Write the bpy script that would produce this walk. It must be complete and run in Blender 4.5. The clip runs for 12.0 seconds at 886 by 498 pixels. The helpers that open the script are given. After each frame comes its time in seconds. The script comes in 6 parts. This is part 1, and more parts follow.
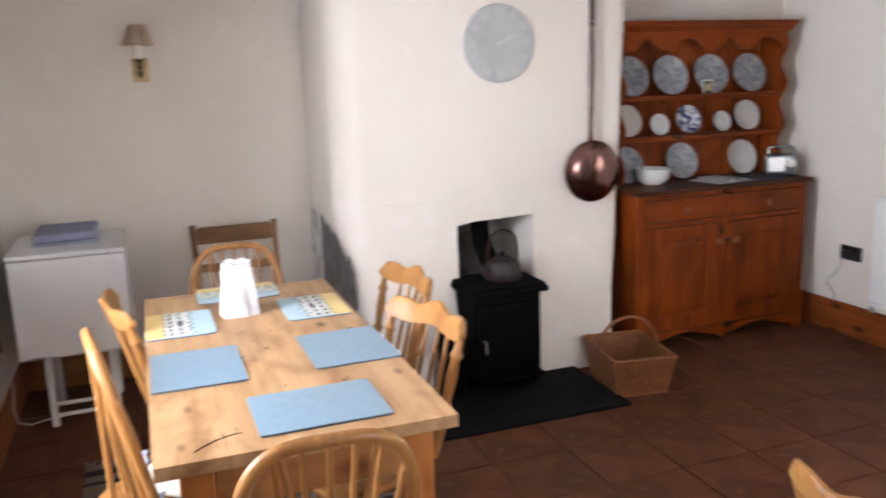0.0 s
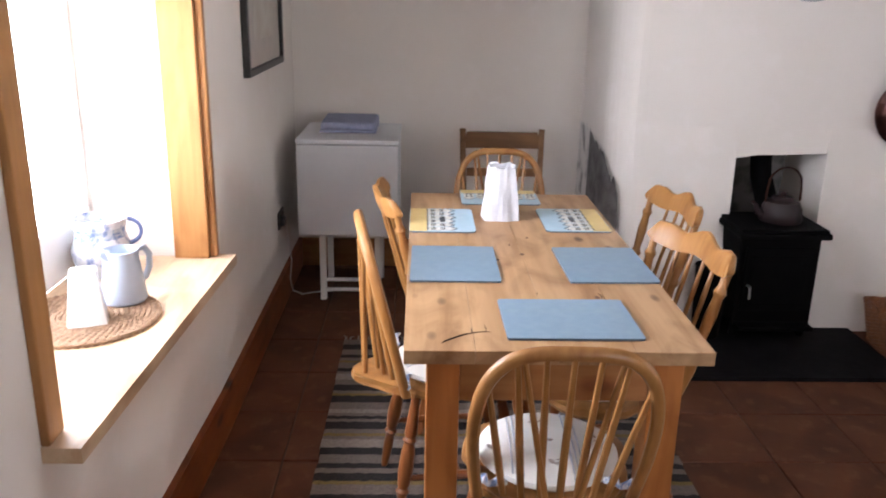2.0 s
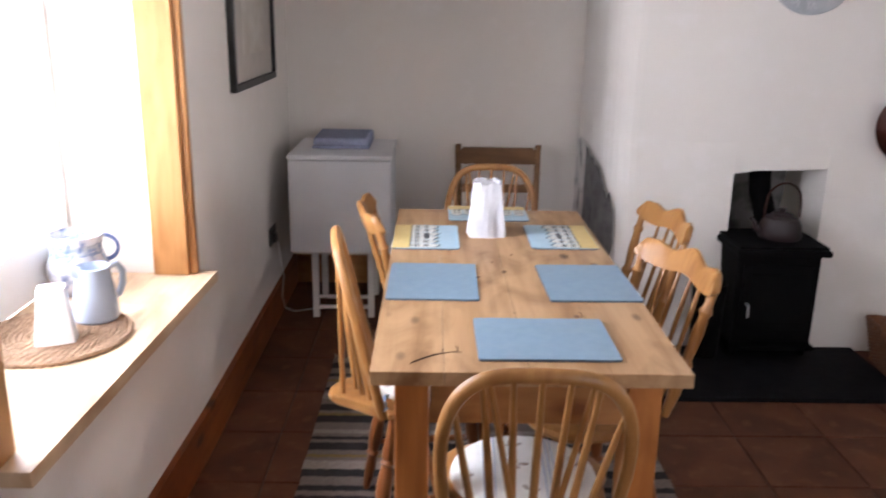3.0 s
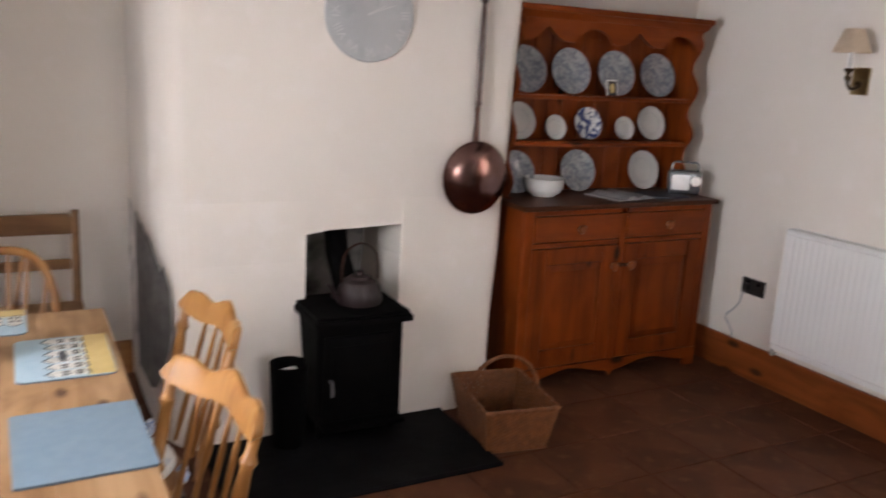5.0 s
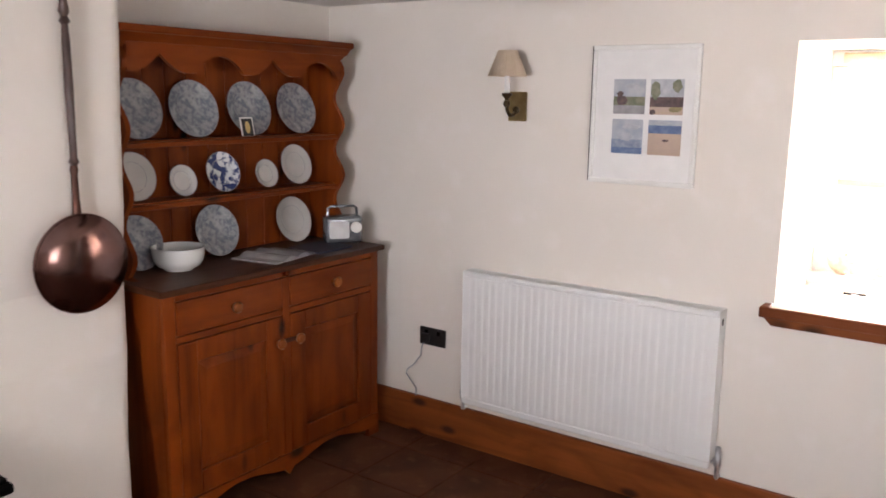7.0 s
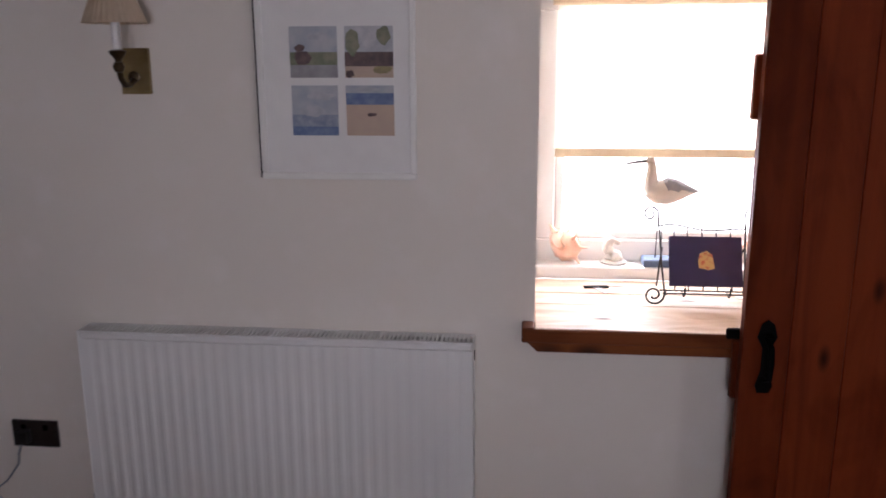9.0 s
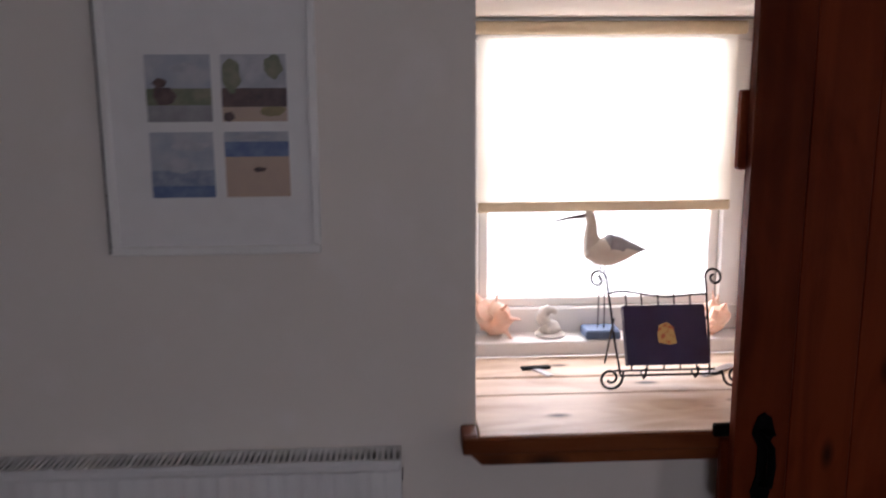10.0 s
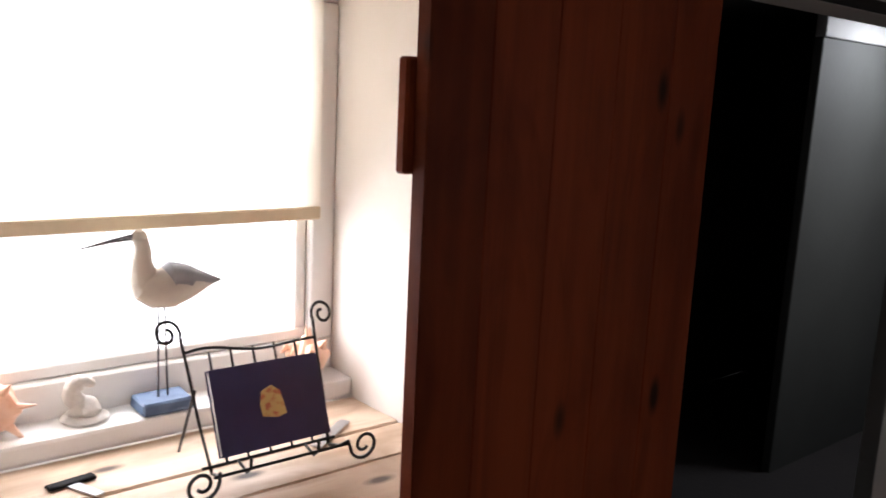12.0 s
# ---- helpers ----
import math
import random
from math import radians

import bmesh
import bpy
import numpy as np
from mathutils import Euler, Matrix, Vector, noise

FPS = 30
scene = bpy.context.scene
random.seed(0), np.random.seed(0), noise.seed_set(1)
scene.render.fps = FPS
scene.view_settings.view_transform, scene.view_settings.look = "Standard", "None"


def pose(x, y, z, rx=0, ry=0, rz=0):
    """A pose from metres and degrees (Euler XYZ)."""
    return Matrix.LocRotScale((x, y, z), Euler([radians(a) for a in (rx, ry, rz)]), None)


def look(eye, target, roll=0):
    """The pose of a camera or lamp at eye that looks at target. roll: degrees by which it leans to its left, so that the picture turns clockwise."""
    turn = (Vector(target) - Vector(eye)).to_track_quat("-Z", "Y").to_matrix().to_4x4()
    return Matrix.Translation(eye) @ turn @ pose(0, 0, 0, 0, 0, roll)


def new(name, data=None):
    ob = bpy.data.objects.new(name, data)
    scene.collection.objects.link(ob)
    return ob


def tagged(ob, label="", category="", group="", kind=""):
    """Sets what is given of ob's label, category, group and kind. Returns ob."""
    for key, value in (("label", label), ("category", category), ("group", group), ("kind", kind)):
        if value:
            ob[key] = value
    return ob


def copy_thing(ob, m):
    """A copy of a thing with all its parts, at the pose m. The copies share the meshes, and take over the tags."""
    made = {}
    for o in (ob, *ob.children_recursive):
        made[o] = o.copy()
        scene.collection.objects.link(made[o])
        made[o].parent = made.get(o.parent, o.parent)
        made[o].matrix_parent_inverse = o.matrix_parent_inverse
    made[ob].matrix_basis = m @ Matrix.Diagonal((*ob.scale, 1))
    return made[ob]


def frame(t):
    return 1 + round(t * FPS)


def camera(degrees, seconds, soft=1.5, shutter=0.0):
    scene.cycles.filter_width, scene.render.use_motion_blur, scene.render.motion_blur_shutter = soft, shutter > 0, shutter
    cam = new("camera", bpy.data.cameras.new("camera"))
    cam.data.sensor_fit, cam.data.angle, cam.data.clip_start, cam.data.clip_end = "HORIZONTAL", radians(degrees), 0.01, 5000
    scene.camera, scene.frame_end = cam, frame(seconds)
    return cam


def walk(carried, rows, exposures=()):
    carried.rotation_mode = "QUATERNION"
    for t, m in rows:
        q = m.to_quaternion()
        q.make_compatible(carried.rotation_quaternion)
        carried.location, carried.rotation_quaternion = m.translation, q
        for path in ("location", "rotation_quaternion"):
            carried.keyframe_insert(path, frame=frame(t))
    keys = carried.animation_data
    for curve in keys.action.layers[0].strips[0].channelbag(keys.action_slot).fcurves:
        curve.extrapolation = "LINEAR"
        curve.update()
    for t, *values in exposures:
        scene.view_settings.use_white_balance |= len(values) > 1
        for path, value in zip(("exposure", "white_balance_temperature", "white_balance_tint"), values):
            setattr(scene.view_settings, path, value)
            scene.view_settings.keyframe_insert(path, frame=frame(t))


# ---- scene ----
cam = camera(57.0, 12.0, soft=1.7, shutter=0.4)
PATH = [
    (0, (0.706, 0.307, 1.566), (1.378, 2.145, 1.153), -1.9),
    (0.5, (0.703, 0.364, 1.557), (1.061, 2.279, 1.105), 0.8),
    (1, (0.699, 0.379, 1.554), (0.896, 2.309, 1.068), 1.4),
    (1.5, (0.69, 0.374, 1.54), (0.787, 2.301, 1.014), 1.0),
    (2, (0.692, 0.371, 1.524), (0.753, 2.279, 0.929), 1.2),
    (2.5, (0.707, 0.396, 1.504), (0.628, 2.289, 0.865), 0.8),
    (3, (0.787, 0.423, 1.511), (0.817, 2.344, 0.954), 1.0),
    (3.5, (0.82, 0.508, 1.529), (1.058, 2.433, 1.042), 1.0),
    (3.7, (0.829, 0.58, 1.534), (1.174, 2.486, 1.037), 0.4),
    (5.3, (1.162, 1.117, 1.564), (2.284, 2.722, 1.157), 3.2),
    (5.5, (1.154, 1.241, 1.57), (2.432, 2.732, 1.194), 2.6),
    (6, (1.196, 1.459, 1.596), (2.746, 2.67, 1.232), 1.0),
    (6.5, (1.348, 1.581, 1.59), (2.947, 2.733, 1.251), 0.1),
    (7, (1.518, 1.676, 1.599), (3.127, 2.805, 1.23), 0.9),
    (7.5, (1.699, 1.857, 1.578), (3.461, 2.742, 1.246), 0.6),
    (7.7, (1.779, 1.92, 1.577), (3.58, 2.704, 1.197), 1.0),
    (9.3, (2.497, 2.435, 1.591), (4.442, 2.536, 1.136), 0.4),
    (9.5, (2.582, 2.472, 1.584), (4.53, 2.519, 1.134), 1.1),
    (10, (2.846, 2.485, 1.581), (4.811, 2.383, 1.222), -0.4),
    (10.5, (3.06, 2.554, 1.566), (4.95, 1.999, 1.218), 0.8),
    (11, (3.218, 2.569, 1.56), (4.913, 1.574, 1.187), 1.7),
    (11.5, (3.407, 2.487, 1.54), (5.049, 1.393, 1.214), 1.0),
    (12, (3.533, 2.456, 1.543), (5.07, 1.228, 1.183), 2.7),
]
EXPOSURES = [(0.0, 0.85, 6200, 13), (0.5, 0.78, 6150, 14), (1.0, 0.46, 6110, 15), (2.0, 0.33, 6100, 16), (2.5, 0.34, 6050, 16), (3.2, 0.26, 6000, 16), (3.7, 0.27, 6050, 16), (5.3, 0.37, 6600, 15),
             (6.0, 0.44, 6600, 15), (6.5, 0.66, 6600, 15), (7.5, 0.50, 6600, 17), (8.2, 0.2, 6500, 18), (9.3, -1.25, 6150, 24), (10.0, -1.78, 6150, 23), (10.5, -2.35, 6200, 16), (11.0, -2.66, 6200, 16), (11.5, -1.88, 6200, 16), (12.0, -1.6, 6200, 16)]
walk(cam, [(t, look(eye, target, roll)) for t, eye, target, roll in PATH], EXPOSURES)

# ---- world and light ----
world = bpy.data.worlds.new("sky")
scene.world = world
world.use_nodes = True
wn = world.node_tree.nodes
sky = wn.new("ShaderNodeTexSky")
sky.sky_type = "NISHITA"
sky.sun_disc = False
sky.sun_elevation, sky.sun_rotation = radians(48), radians(75)
world.node_tree.links.new(sky.outputs["Color"], wn["Background"].inputs["Color"])
wn["Background"].inputs["Strength"].default_value = 0.15

sun = new("sun", bpy.data.lights.new("sun", "SUN"))
sun.data.energy, sun.data.angle, sun.data.color = 3.5, radians(0.6), (1.0, 0.95, 0.87)
sun.matrix_world = look((0, 0, 0), (-0.82, -0.22, -0.95))


def area_light(name, m, sx, sy, power, color):
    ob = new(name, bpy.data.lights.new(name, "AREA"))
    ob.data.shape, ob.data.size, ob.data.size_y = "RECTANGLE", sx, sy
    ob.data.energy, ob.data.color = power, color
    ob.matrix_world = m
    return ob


area_light("sky_light_west", look((-1.15, 2.85, 1.42), (2, 2.85, 0.95)), 3.5, 2.5, 330, (0.95, 0.97, 1.0))
area_light("sky_light_south", look((2.2, -0.66, 1.35), (2.2, 2, 1.15)), 1.15, 1.0, 26, (1.0, 0.97, 0.94))
area_light("sky_light_east", look((5.30, 1.91, 1.38), (2, 1.91, 1.2)), 0.78, 0.82, 80, (1.0, 0.99, 0.97))
# unseen lamp added under the closed passage ceiling to light the partition
area_light("sky_light_passage", look((4.95, -1.2, 1.985), (4.95, -1.2, 0.0)), 0.2, 0.3, 34.0, (0.95, 0.98, 1.0))


# ---- materials ----


def material(name, base, rough=0.6, metal=0.0, second=None, scale=6.0, stretch=(1, 1, 1), mix=(0.35, 0.65), bump=0.0, bump_scale=60.0, spec=0.5, detail=6.0,
             third=None, third_scale=1.5, third_mix=(0.55, 0.75), vary=0.0, coat=0.0, trans=0.0):
    m = bpy.data.materials.new(name)
    m.use_nodes = True
    nt = m.node_tree
    n, l = nt.nodes, nt.links
    b = n["Principled BSDF"]
    b.inputs["Base Color"].default_value = (*base, 1)
    b.inputs["Roughness"].default_value, b.inputs["Metallic"].default_value = rough, metal
    b.inputs["Specular IOR Level"].default_value = spec
    b.inputs["Coat Weight"].default_value = coat
    b.inputs["Transmission Weight"].default_value = trans
    tc = n.new("ShaderNodeTexCoord")
    mp = n.new("ShaderNodeMapping")
    mp.inputs["Scale"].default_value = stretch
    l.new(tc.outputs["Object"], mp.inputs["Vector"])
    col = None

    def blend(prev, colour, sc, span, seed):
        t = n.new("ShaderNodeTexNoise")
        t.noise_dimensions = "4D"
        t.inputs["W"].default_value = seed
        t.inputs["Scale"].default_value, t.inputs["Detail"].default_value = sc, detail
        l.new(mp.outputs["Vector"], t.inputs["Vector"])
        r = n.new("ShaderNodeValToRGB")
        r.color_ramp.elements[0].position, r.color_ramp.elements[1].position = span
        l.new(t.outputs["Fac"], r.inputs["Fac"])
        mx = n.new("ShaderNodeMix")
        mx.data_type = "RGBA"
        l.new(r.outputs["Color"], mx.inputs["Factor"])
        if prev is None:
            mx.inputs["A"].default_value = (*base, 1)
        else:
            l.new(prev, mx.inputs["A"])
        mx.inputs["B"].default_value = (*colour, 1)
        return mx.outputs["Result"]

    if second:
        col = blend(col, second, scale, mix, 0.0)
    if third:
        col = blend(col, third, third_scale, third_mix, 7.3)
    if vary and col is not None:
        oi = n.new("ShaderNodeObjectInfo")
        hs = n.new("ShaderNodeHueSaturation")
        mr = n.new("ShaderNodeMapRange")
        mr.inputs["To Min"].default_value, mr.inputs["To Max"].default_value = 1 - vary, 1 + vary
        l.new(oi.outputs["Random"], mr.inputs["Value"])
        l.new(mr.outputs["Result"], hs.inputs["Value"])
        l.new(col, hs.inputs["Color"])
        col = hs.outputs["Color"]
    if col is not None:
        l.new(col, b.inputs["Base Color"])
    if bump:
        t = n.new("ShaderNodeTexNoise")
        t.inputs["Scale"].default_value, t.inputs["Detail"].default_value = bump_scale, 5
        l.new(mp.outputs["Vector"], t.inputs["Vector"])
        bp = n.new("ShaderNodeBump")
        bp.inputs["Strength"].default_value, bp.inputs["Distance"].default_value = bump, 0.01
        l.new(t.outputs["Fac"], bp.inputs["Height"])
        l.new(bp.outputs["Normal"], b.inputs["Normal"])
    return m


def wood(name, base, dark, knot, axis, rough=0.45, grain=26.0, coat=0.0, vary=0.0, bump=0.08, spec=0.35, knots=6.0):
    """Wood with its grain along an axis, and a few dark knots."""
    stretch = [1.0, 1.0, 1.0]
    stretch[axis] = 0.07
    m = material(name, base, rough, second=dark, scale=grain, stretch=stretch, mix=(0.42, 0.72), bump=bump, bump_scale=grain * 2, third=dark, third_scale=grain * 0.25,
                 third_mix=(0.5, 0.8), coat=coat, vary=vary, spec=spec)
    nt = m.node_tree
    n, l = nt.nodes, nt.links
    b = n["Principled BSDF"]
    prev = b.inputs["Base Color"].links[0].from_socket
    for node in n:
        if node.bl_idname == "ShaderNodeTexNoise":
            node.inputs["Distortion"].default_value = 0.9
    tc = n.new("ShaderNodeTexCoord")
    mp = n.new("ShaderNodeMapping")
    s2 = [1.0, 1.0, 1.0]
    s2[axis] = 0.45
    mp.inputs["Scale"].default_value = s2
    mp.inputs["Location"].default_value = (0.31, 0.17, 0.43)
    v = n.new("ShaderNodeTexVoronoi")
    v.inputs["Scale"].default_value = knots
    r = n.new("ShaderNodeValToRGB")
    r.color_ramp.elements[0].position, r.color_ramp.elements[0].color = 0.07, (1, 1, 1, 1)
    r.color_ramp.elements[1].position, r.color_ramp.elements[1].color = 0.17, (0, 0, 0, 1)
    mx = n.new("ShaderNodeMix")
    mx.data_type = "RGBA"
    mx.inputs["B"].default_value = (*knot, 1)
    l.new(tc.outputs["Object"], mp.inputs["Vector"])
    l.new(mp.outputs["Vector"], v.inputs["Vector"])
    l.new(v.outputs["Distance"], r.inputs["Fac"])
    l.new(r.outputs["Color"], mx.inputs["Factor"])
    l.new(prev, mx.inputs["A"])
    blot = n.new("ShaderNodeTexNoise")
    blot.inputs["Scale"].default_value, blot.inputs["Detail"].default_value, blot.inputs["Distortion"].default_value = knots * 0.8, 5.0, 1.2
    br = n.new("ShaderNodeValToRGB")
    br.color_ramp.elements[0].position, br.color_ramp.elements[0].color = 0.46, (1, 1, 1, 1)
    br.color_ramp.elements[1].position, br.color_ramp.elements[1].color = 0.74, (0.60, 0.52, 0.45, 1)
    mul = n.new("ShaderNodeMix")
    mul.data_type, mul.blend_type = "RGBA", "MULTIPLY"
    mul.inputs["Factor"].default_value = 1.0
    l.new(mp.outputs["Vector"], blot.inputs["Vector"])
    l.new(blot.outputs["Fac"], br.inputs["Fac"])
    l.new(mx.outputs["Result"], mul.inputs["A"])
    l.new(br.outputs["Color"], mul.inputs["B"])
    l.new(mul.outputs["Result"], b.inputs["Base Color"])
    return m


PLASTER = material("plaster", (0.78, 0.73, 0.675), 0.92, second=(0.74, 0.69, 0.635), scale=1.6, bump=0.28, bump_scale=6, third=(0.79, 0.74, 0.70), third_scale=9, spec=0.15)
CEILING = material("ceiling_paint", (0.78, 0.76, 0.73), 0.9, second=(0.73, 0.71, 0.68), scale=3, bump=0.3, bump_scale=12, spec=0.2)
TILE = material("terracotta_tile", (0.112, 0.039, 0.018), 0.62, second=(0.070, 0.025, 0.012), scale=5, third=(0.135, 0.055, 0.029), third_scale=16, vary=0.07, bump=0.06, bump_scale=40, spec=0.15)
GROUT = material("grout", (0.060, 0.030, 0.019), 0.95, second=(0.045, 0.022, 0.014), scale=30, bump=0.2, bump_scale=90)
PINE_Y = wood("pine_table", (0.435, 0.268, 0.138), (0.31, 0.168, 0.073), (0.085, 0.034, 0.014), 1, 0.48, grain=24, spec=0.35, knots=10.0, vary=0.06)
PINE_Z = wood("pine_leg", (0.43, 0.165, 0.042), (0.32, 0.11, 0.028), (0.22, 0.08, 0.03), 2, 0.42)
PINE_X = wood("pine_rail", (0.38, 0.18, 0.065), (0.29, 0.12, 0.04), (0.22, 0.08, 0.03), 0, 0.42)
SKIRT_Y = wood("skirting_pine", (0.25, 0.068, 0.016), (0.16, 0.04, 0.010), (0.05, 0.014, 0.006), 1, 0.45, grain=18, spec=0.2, knots=7.0)
BEECH = wood("chair_beech", (0.345, 0.165, 0.050), (0.26, 0.115, 0.034), (0.22, 0.095, 0.028), 2, 0.36, grain=30, coat=0.12)
BEECH_RED = wood("chair_leg_stain", (0.27, 0.095, 0.03), (0.2, 0.065, 0.02), (0.28, 0.10, 0.035), 2, 0.36, grain=30, coat=0.2)
OAK = wood("chair_oak", (0.25, 0.13, 0.055), (0.17, 0.085, 0.033), (0.2, 0.1, 0.04), 0, 0.5)
LINING = wood("window_pine", (0.46, 0.235, 0.085), (0.37, 0.17, 0.055), (0.32, 0.14, 0.05), 2, 0.42)
SILL = wood("sill_pine", (0.66, 0.49, 0.33), (0.56, 0.38, 0.22), (0.35, 0.19, 0.09), 1, 0.4)
DRESS_Z = wood("dresser_pine", (0.205, 0.040, 0.0045), (0.118, 0.021, 0.0025), (0.018, 0.005, 0.002), 2, 0.42, grain=15, spec=0.16, knots=6.5)
DRESS_X = wood("dresser_pine_across", (0.205, 0.040, 0.0045), (0.118, 0.021, 0.0025), (0.018, 0.005, 0.002), 0, 0.42, grain=15, spec=0.16, knots=6.5)
DRESS_TOP = wood("dresser_top_wood", (0.07, 0.022, 0.009), (0.042, 0.014, 0.007), (0.02, 0.008, 0.005), 0, 0.45, grain=20, spec=0.15)
DOOR_PINE = wood("door_pine", (0.165, 0.030, 0.009), (0.105, 0.018, 0.006), (0.02, 0.006, 0.003), 2, 0.5, grain=18, vary=0.14, spec=0.06, knots=8.0)
TIMBER = wood("beam_timber", (0.075, 0.045, 0.03), (0.045, 0.028, 0.02), (0.03, 0.02, 0.015), 1, 0.8, bump=0.5)
WHITE_PAINT = material("white_gloss_paint", (0.8, 0.79, 0.77), 0.35, second=(0.76, 0.75, 0.72), scale=8, bump=0.03)
RADIATOR = material("radiator_enamel", (0.78, 0.78, 0.78), 0.33, second=(0.75, 0.75, 0.745), scale=3)
ENAMEL = material("appliance_enamel", (0.70, 0.70, 0.72), 0.4, second=(0.66, 0.66, 0.685), scale=3)
IRON = material("black_iron", (0.003, 0.003, 0.0033), 0.65, 0.0, second=(0.0045, 0.004, 0.004), scale=12, bump=0.12, bump_scale=70, spec=0.03)
SLATE = material("hearth_slate", (0.005, 0.0048, 0.0056), 0.65, second=(0.009, 0.0085, 0.0095), scale=9, bump=0.15, bump_scale=30, spec=0.05)
SOOT = material("sooty_brick", (0.26, 0.245, 0.23), 0.95, second=(0.03, 0.027, 0.026), scale=5, mix=(0.48, 0.62), bump=0.5, bump_scale=25)
MAT_BLUE = material("mat_blue", (0.165, 0.243, 0.315), 0.5, second=(0.185, 0.265, 0.335), scale=40, bump=0.05, bump_scale=300)
CORK = material("mat_backing", (0.10, 0.13, 0.17), 0.8, second=(0.07, 0.09, 0.12), scale=60)
PORCELAIN = material("white_porcelain", (0.75, 0.75, 0.74), 0.22, second=(0.71, 0.71, 0.70), scale=7, coat=0.3)
SCREEN = material("dark_plastic", (0.015, 0.014, 0.014), 0.35, second=(0.022, 0.02, 0.02), scale=30)
BRASS = material("aged_brass", (0.42, 0.33, 0.17), 0.28, 1.0, second=(0.27, 0.19, 0.09), scale=14)
COPPER = material("copper", (0.25, 0.155, 0.143), 0.17, 1.0, second=(0.17, 0.088, 0.078), scale=7, bump=0.08, bump_scale=30)
BRASS_DULL = material("tarnished_copper", (0.10, 0.052, 0.04), 0.35, 1.0, second=(0.06, 0.03, 0.024), scale=12)
STEEL = material("brushed_steel", (0.55, 0.56, 0.58), 0.3, 1.0, second=(0.45, 0.46, 0.48), scale=15)

# ---- mesh helpers ----


def bm_box(bm, lo, hi, bevel=0.0, seg=1):
    """A box from its low corner to its high corner, with bevelled edges."""
    c = [(a + b) / 2 for a, b in zip(lo, hi)]
    s = [abs(b - a) for a, b in zip(lo, hi)]
    r = bmesh.ops.create_cube(bm, size=1.0, matrix=Matrix.Translation(c) @ Matrix.Diagonal((*s, 1)))
    if bevel:
        e = list({e for v in r["verts"] for e in v.link_edges})
        bmesh.ops.bevel(bm, geom=e, offset=bevel, segments=seg, affect="EDGES", profile=0.6)
    return bm


def box(lo, hi, bevel=0.0, seg=1):
    return bm_box(bmesh.new(), lo, hi, bevel, seg)


def boxes(*pairs, bevel=0.0):
    bm = bmesh.new()
    for lo, hi in pairs:
        bm_box(bm, lo, hi, bevel)
    return bm


def lathe(profile, seg=32, bm=None, m=None):
    """A turned body: profile of (radius, height), bottom to top."""
    bm = bm or bmesh.new()
    m = m or Matrix.Identity(4)
    rings = []
    for r, z in profile:
        if r < 1e-5:
            rings.append([bm.verts.new(m @ Vector((0, 0, z)))])
        else:
            rings.append([bm.verts.new(m @ Vector((r * math.cos(2 * math.pi * k / seg), r * math.sin(2 * math.pi * k / seg), z))) for k in range(seg)])
    for a, b in zip(rings, rings[1:]):
        if len(a) == 1 and len(b) == 1:
            continue
        for k in range(seg):
            j = (k + 1) % seg
            if len(a) == 1:
                bm.faces.new((a[0], b[j], b[k]))
            elif len(b) == 1:
                bm.faces.new((a[k], a[j], b[0]))
            else:
                bm.faces.new((a[k], a[j], b[j], b[k]))
    for ring, flip in ((rings[0], True), (rings[-1], False)):
        if len(ring) > 1:
            bm.faces.new(ring[::-1] if flip else ring)
    return bm


def tube(points, radii, seg=8, bm=None, flat=1.0, closed=False):
    """A round bar along points; radii: one, or one for each point."""
    bm = bm or bmesh.new()
    pts = [Vector(p) for p in points]
    if not isinstance(radii, (list, tuple)):
        radii = [radii] * len(pts)
    rings = []
    side = None
    for i, p in enumerate(pts):
        if closed:
            d = pts[(i + 1) % len(pts)] - pts[i - 1]
        else:
            d = pts[min(i + 1, len(pts) - 1)] - pts[max(i - 1, 0)]
        d.normalize()
        if side is None:
            side = d.orthogonal().normalized()
        side = (side - d * side.dot(d)).normalized()
        up = d.cross(side)
        rings.append([bm.verts.new(p + radii[i] * (math.cos(2 * math.pi * k / seg) * side + flat * math.sin(2 * math.pi * k / seg) * up)) for k in range(seg)])
    pairs = list(zip(rings, rings[1:])) + ([(rings[-1], rings[0])] if closed else [])
    for a, b in pairs:
        for k in range(seg):
            j = (k + 1) % seg
            bm.faces.new((a[k], a[j], b[j], b[k]))
    if not closed:
        bm.faces.new(rings[0][::-1])
        bm.faces.new(rings[-1])
    return bm


def arc(f, n):
    return [f(k / n) for k in range(n + 1)]


def prism(outline, axis, lo, hi, bm=None):
    """A flat outline in the two other axes, given thickness along an axis."""
    bm = bm or bmesh.new()

    def at(p, v):
        q = list(p)
        q.insert(axis, v)
        return q

    a = [bm.verts.new(at(p, lo)) for p in outline]
    b = [bm.verts.new(at(p, hi)) for p in outline]
    n = len(a)
    bm.faces.new(a)
    bm.faces.new(b[::-1])
    for k in range(n):
        j = (k + 1) % n
        bm.faces.new((a[k], b[k], b[j], a[j]))
    return bm


def part(name, bm, mat, parent=None, label="", smooth=False, at=None):
    """Links a bmesh as one mesh object, under a thing or a part."""
    bmesh.ops.recalc_face_normals(bm, faces=bm.faces)
    me = bpy.data.meshes.new(name)
    bm.to_mesh(me)
    bm.free()
    me.materials.append(mat)
    if smooth:
        me.shade_smooth()
        me.set_sharp_from_angle(angle=radians(38))
    ob = new(name, me)
    if parent:
        ob.parent = parent
    if at is not None:
        ob.matrix_basis = at
    if label:
        ob["label"] = label
    return ob


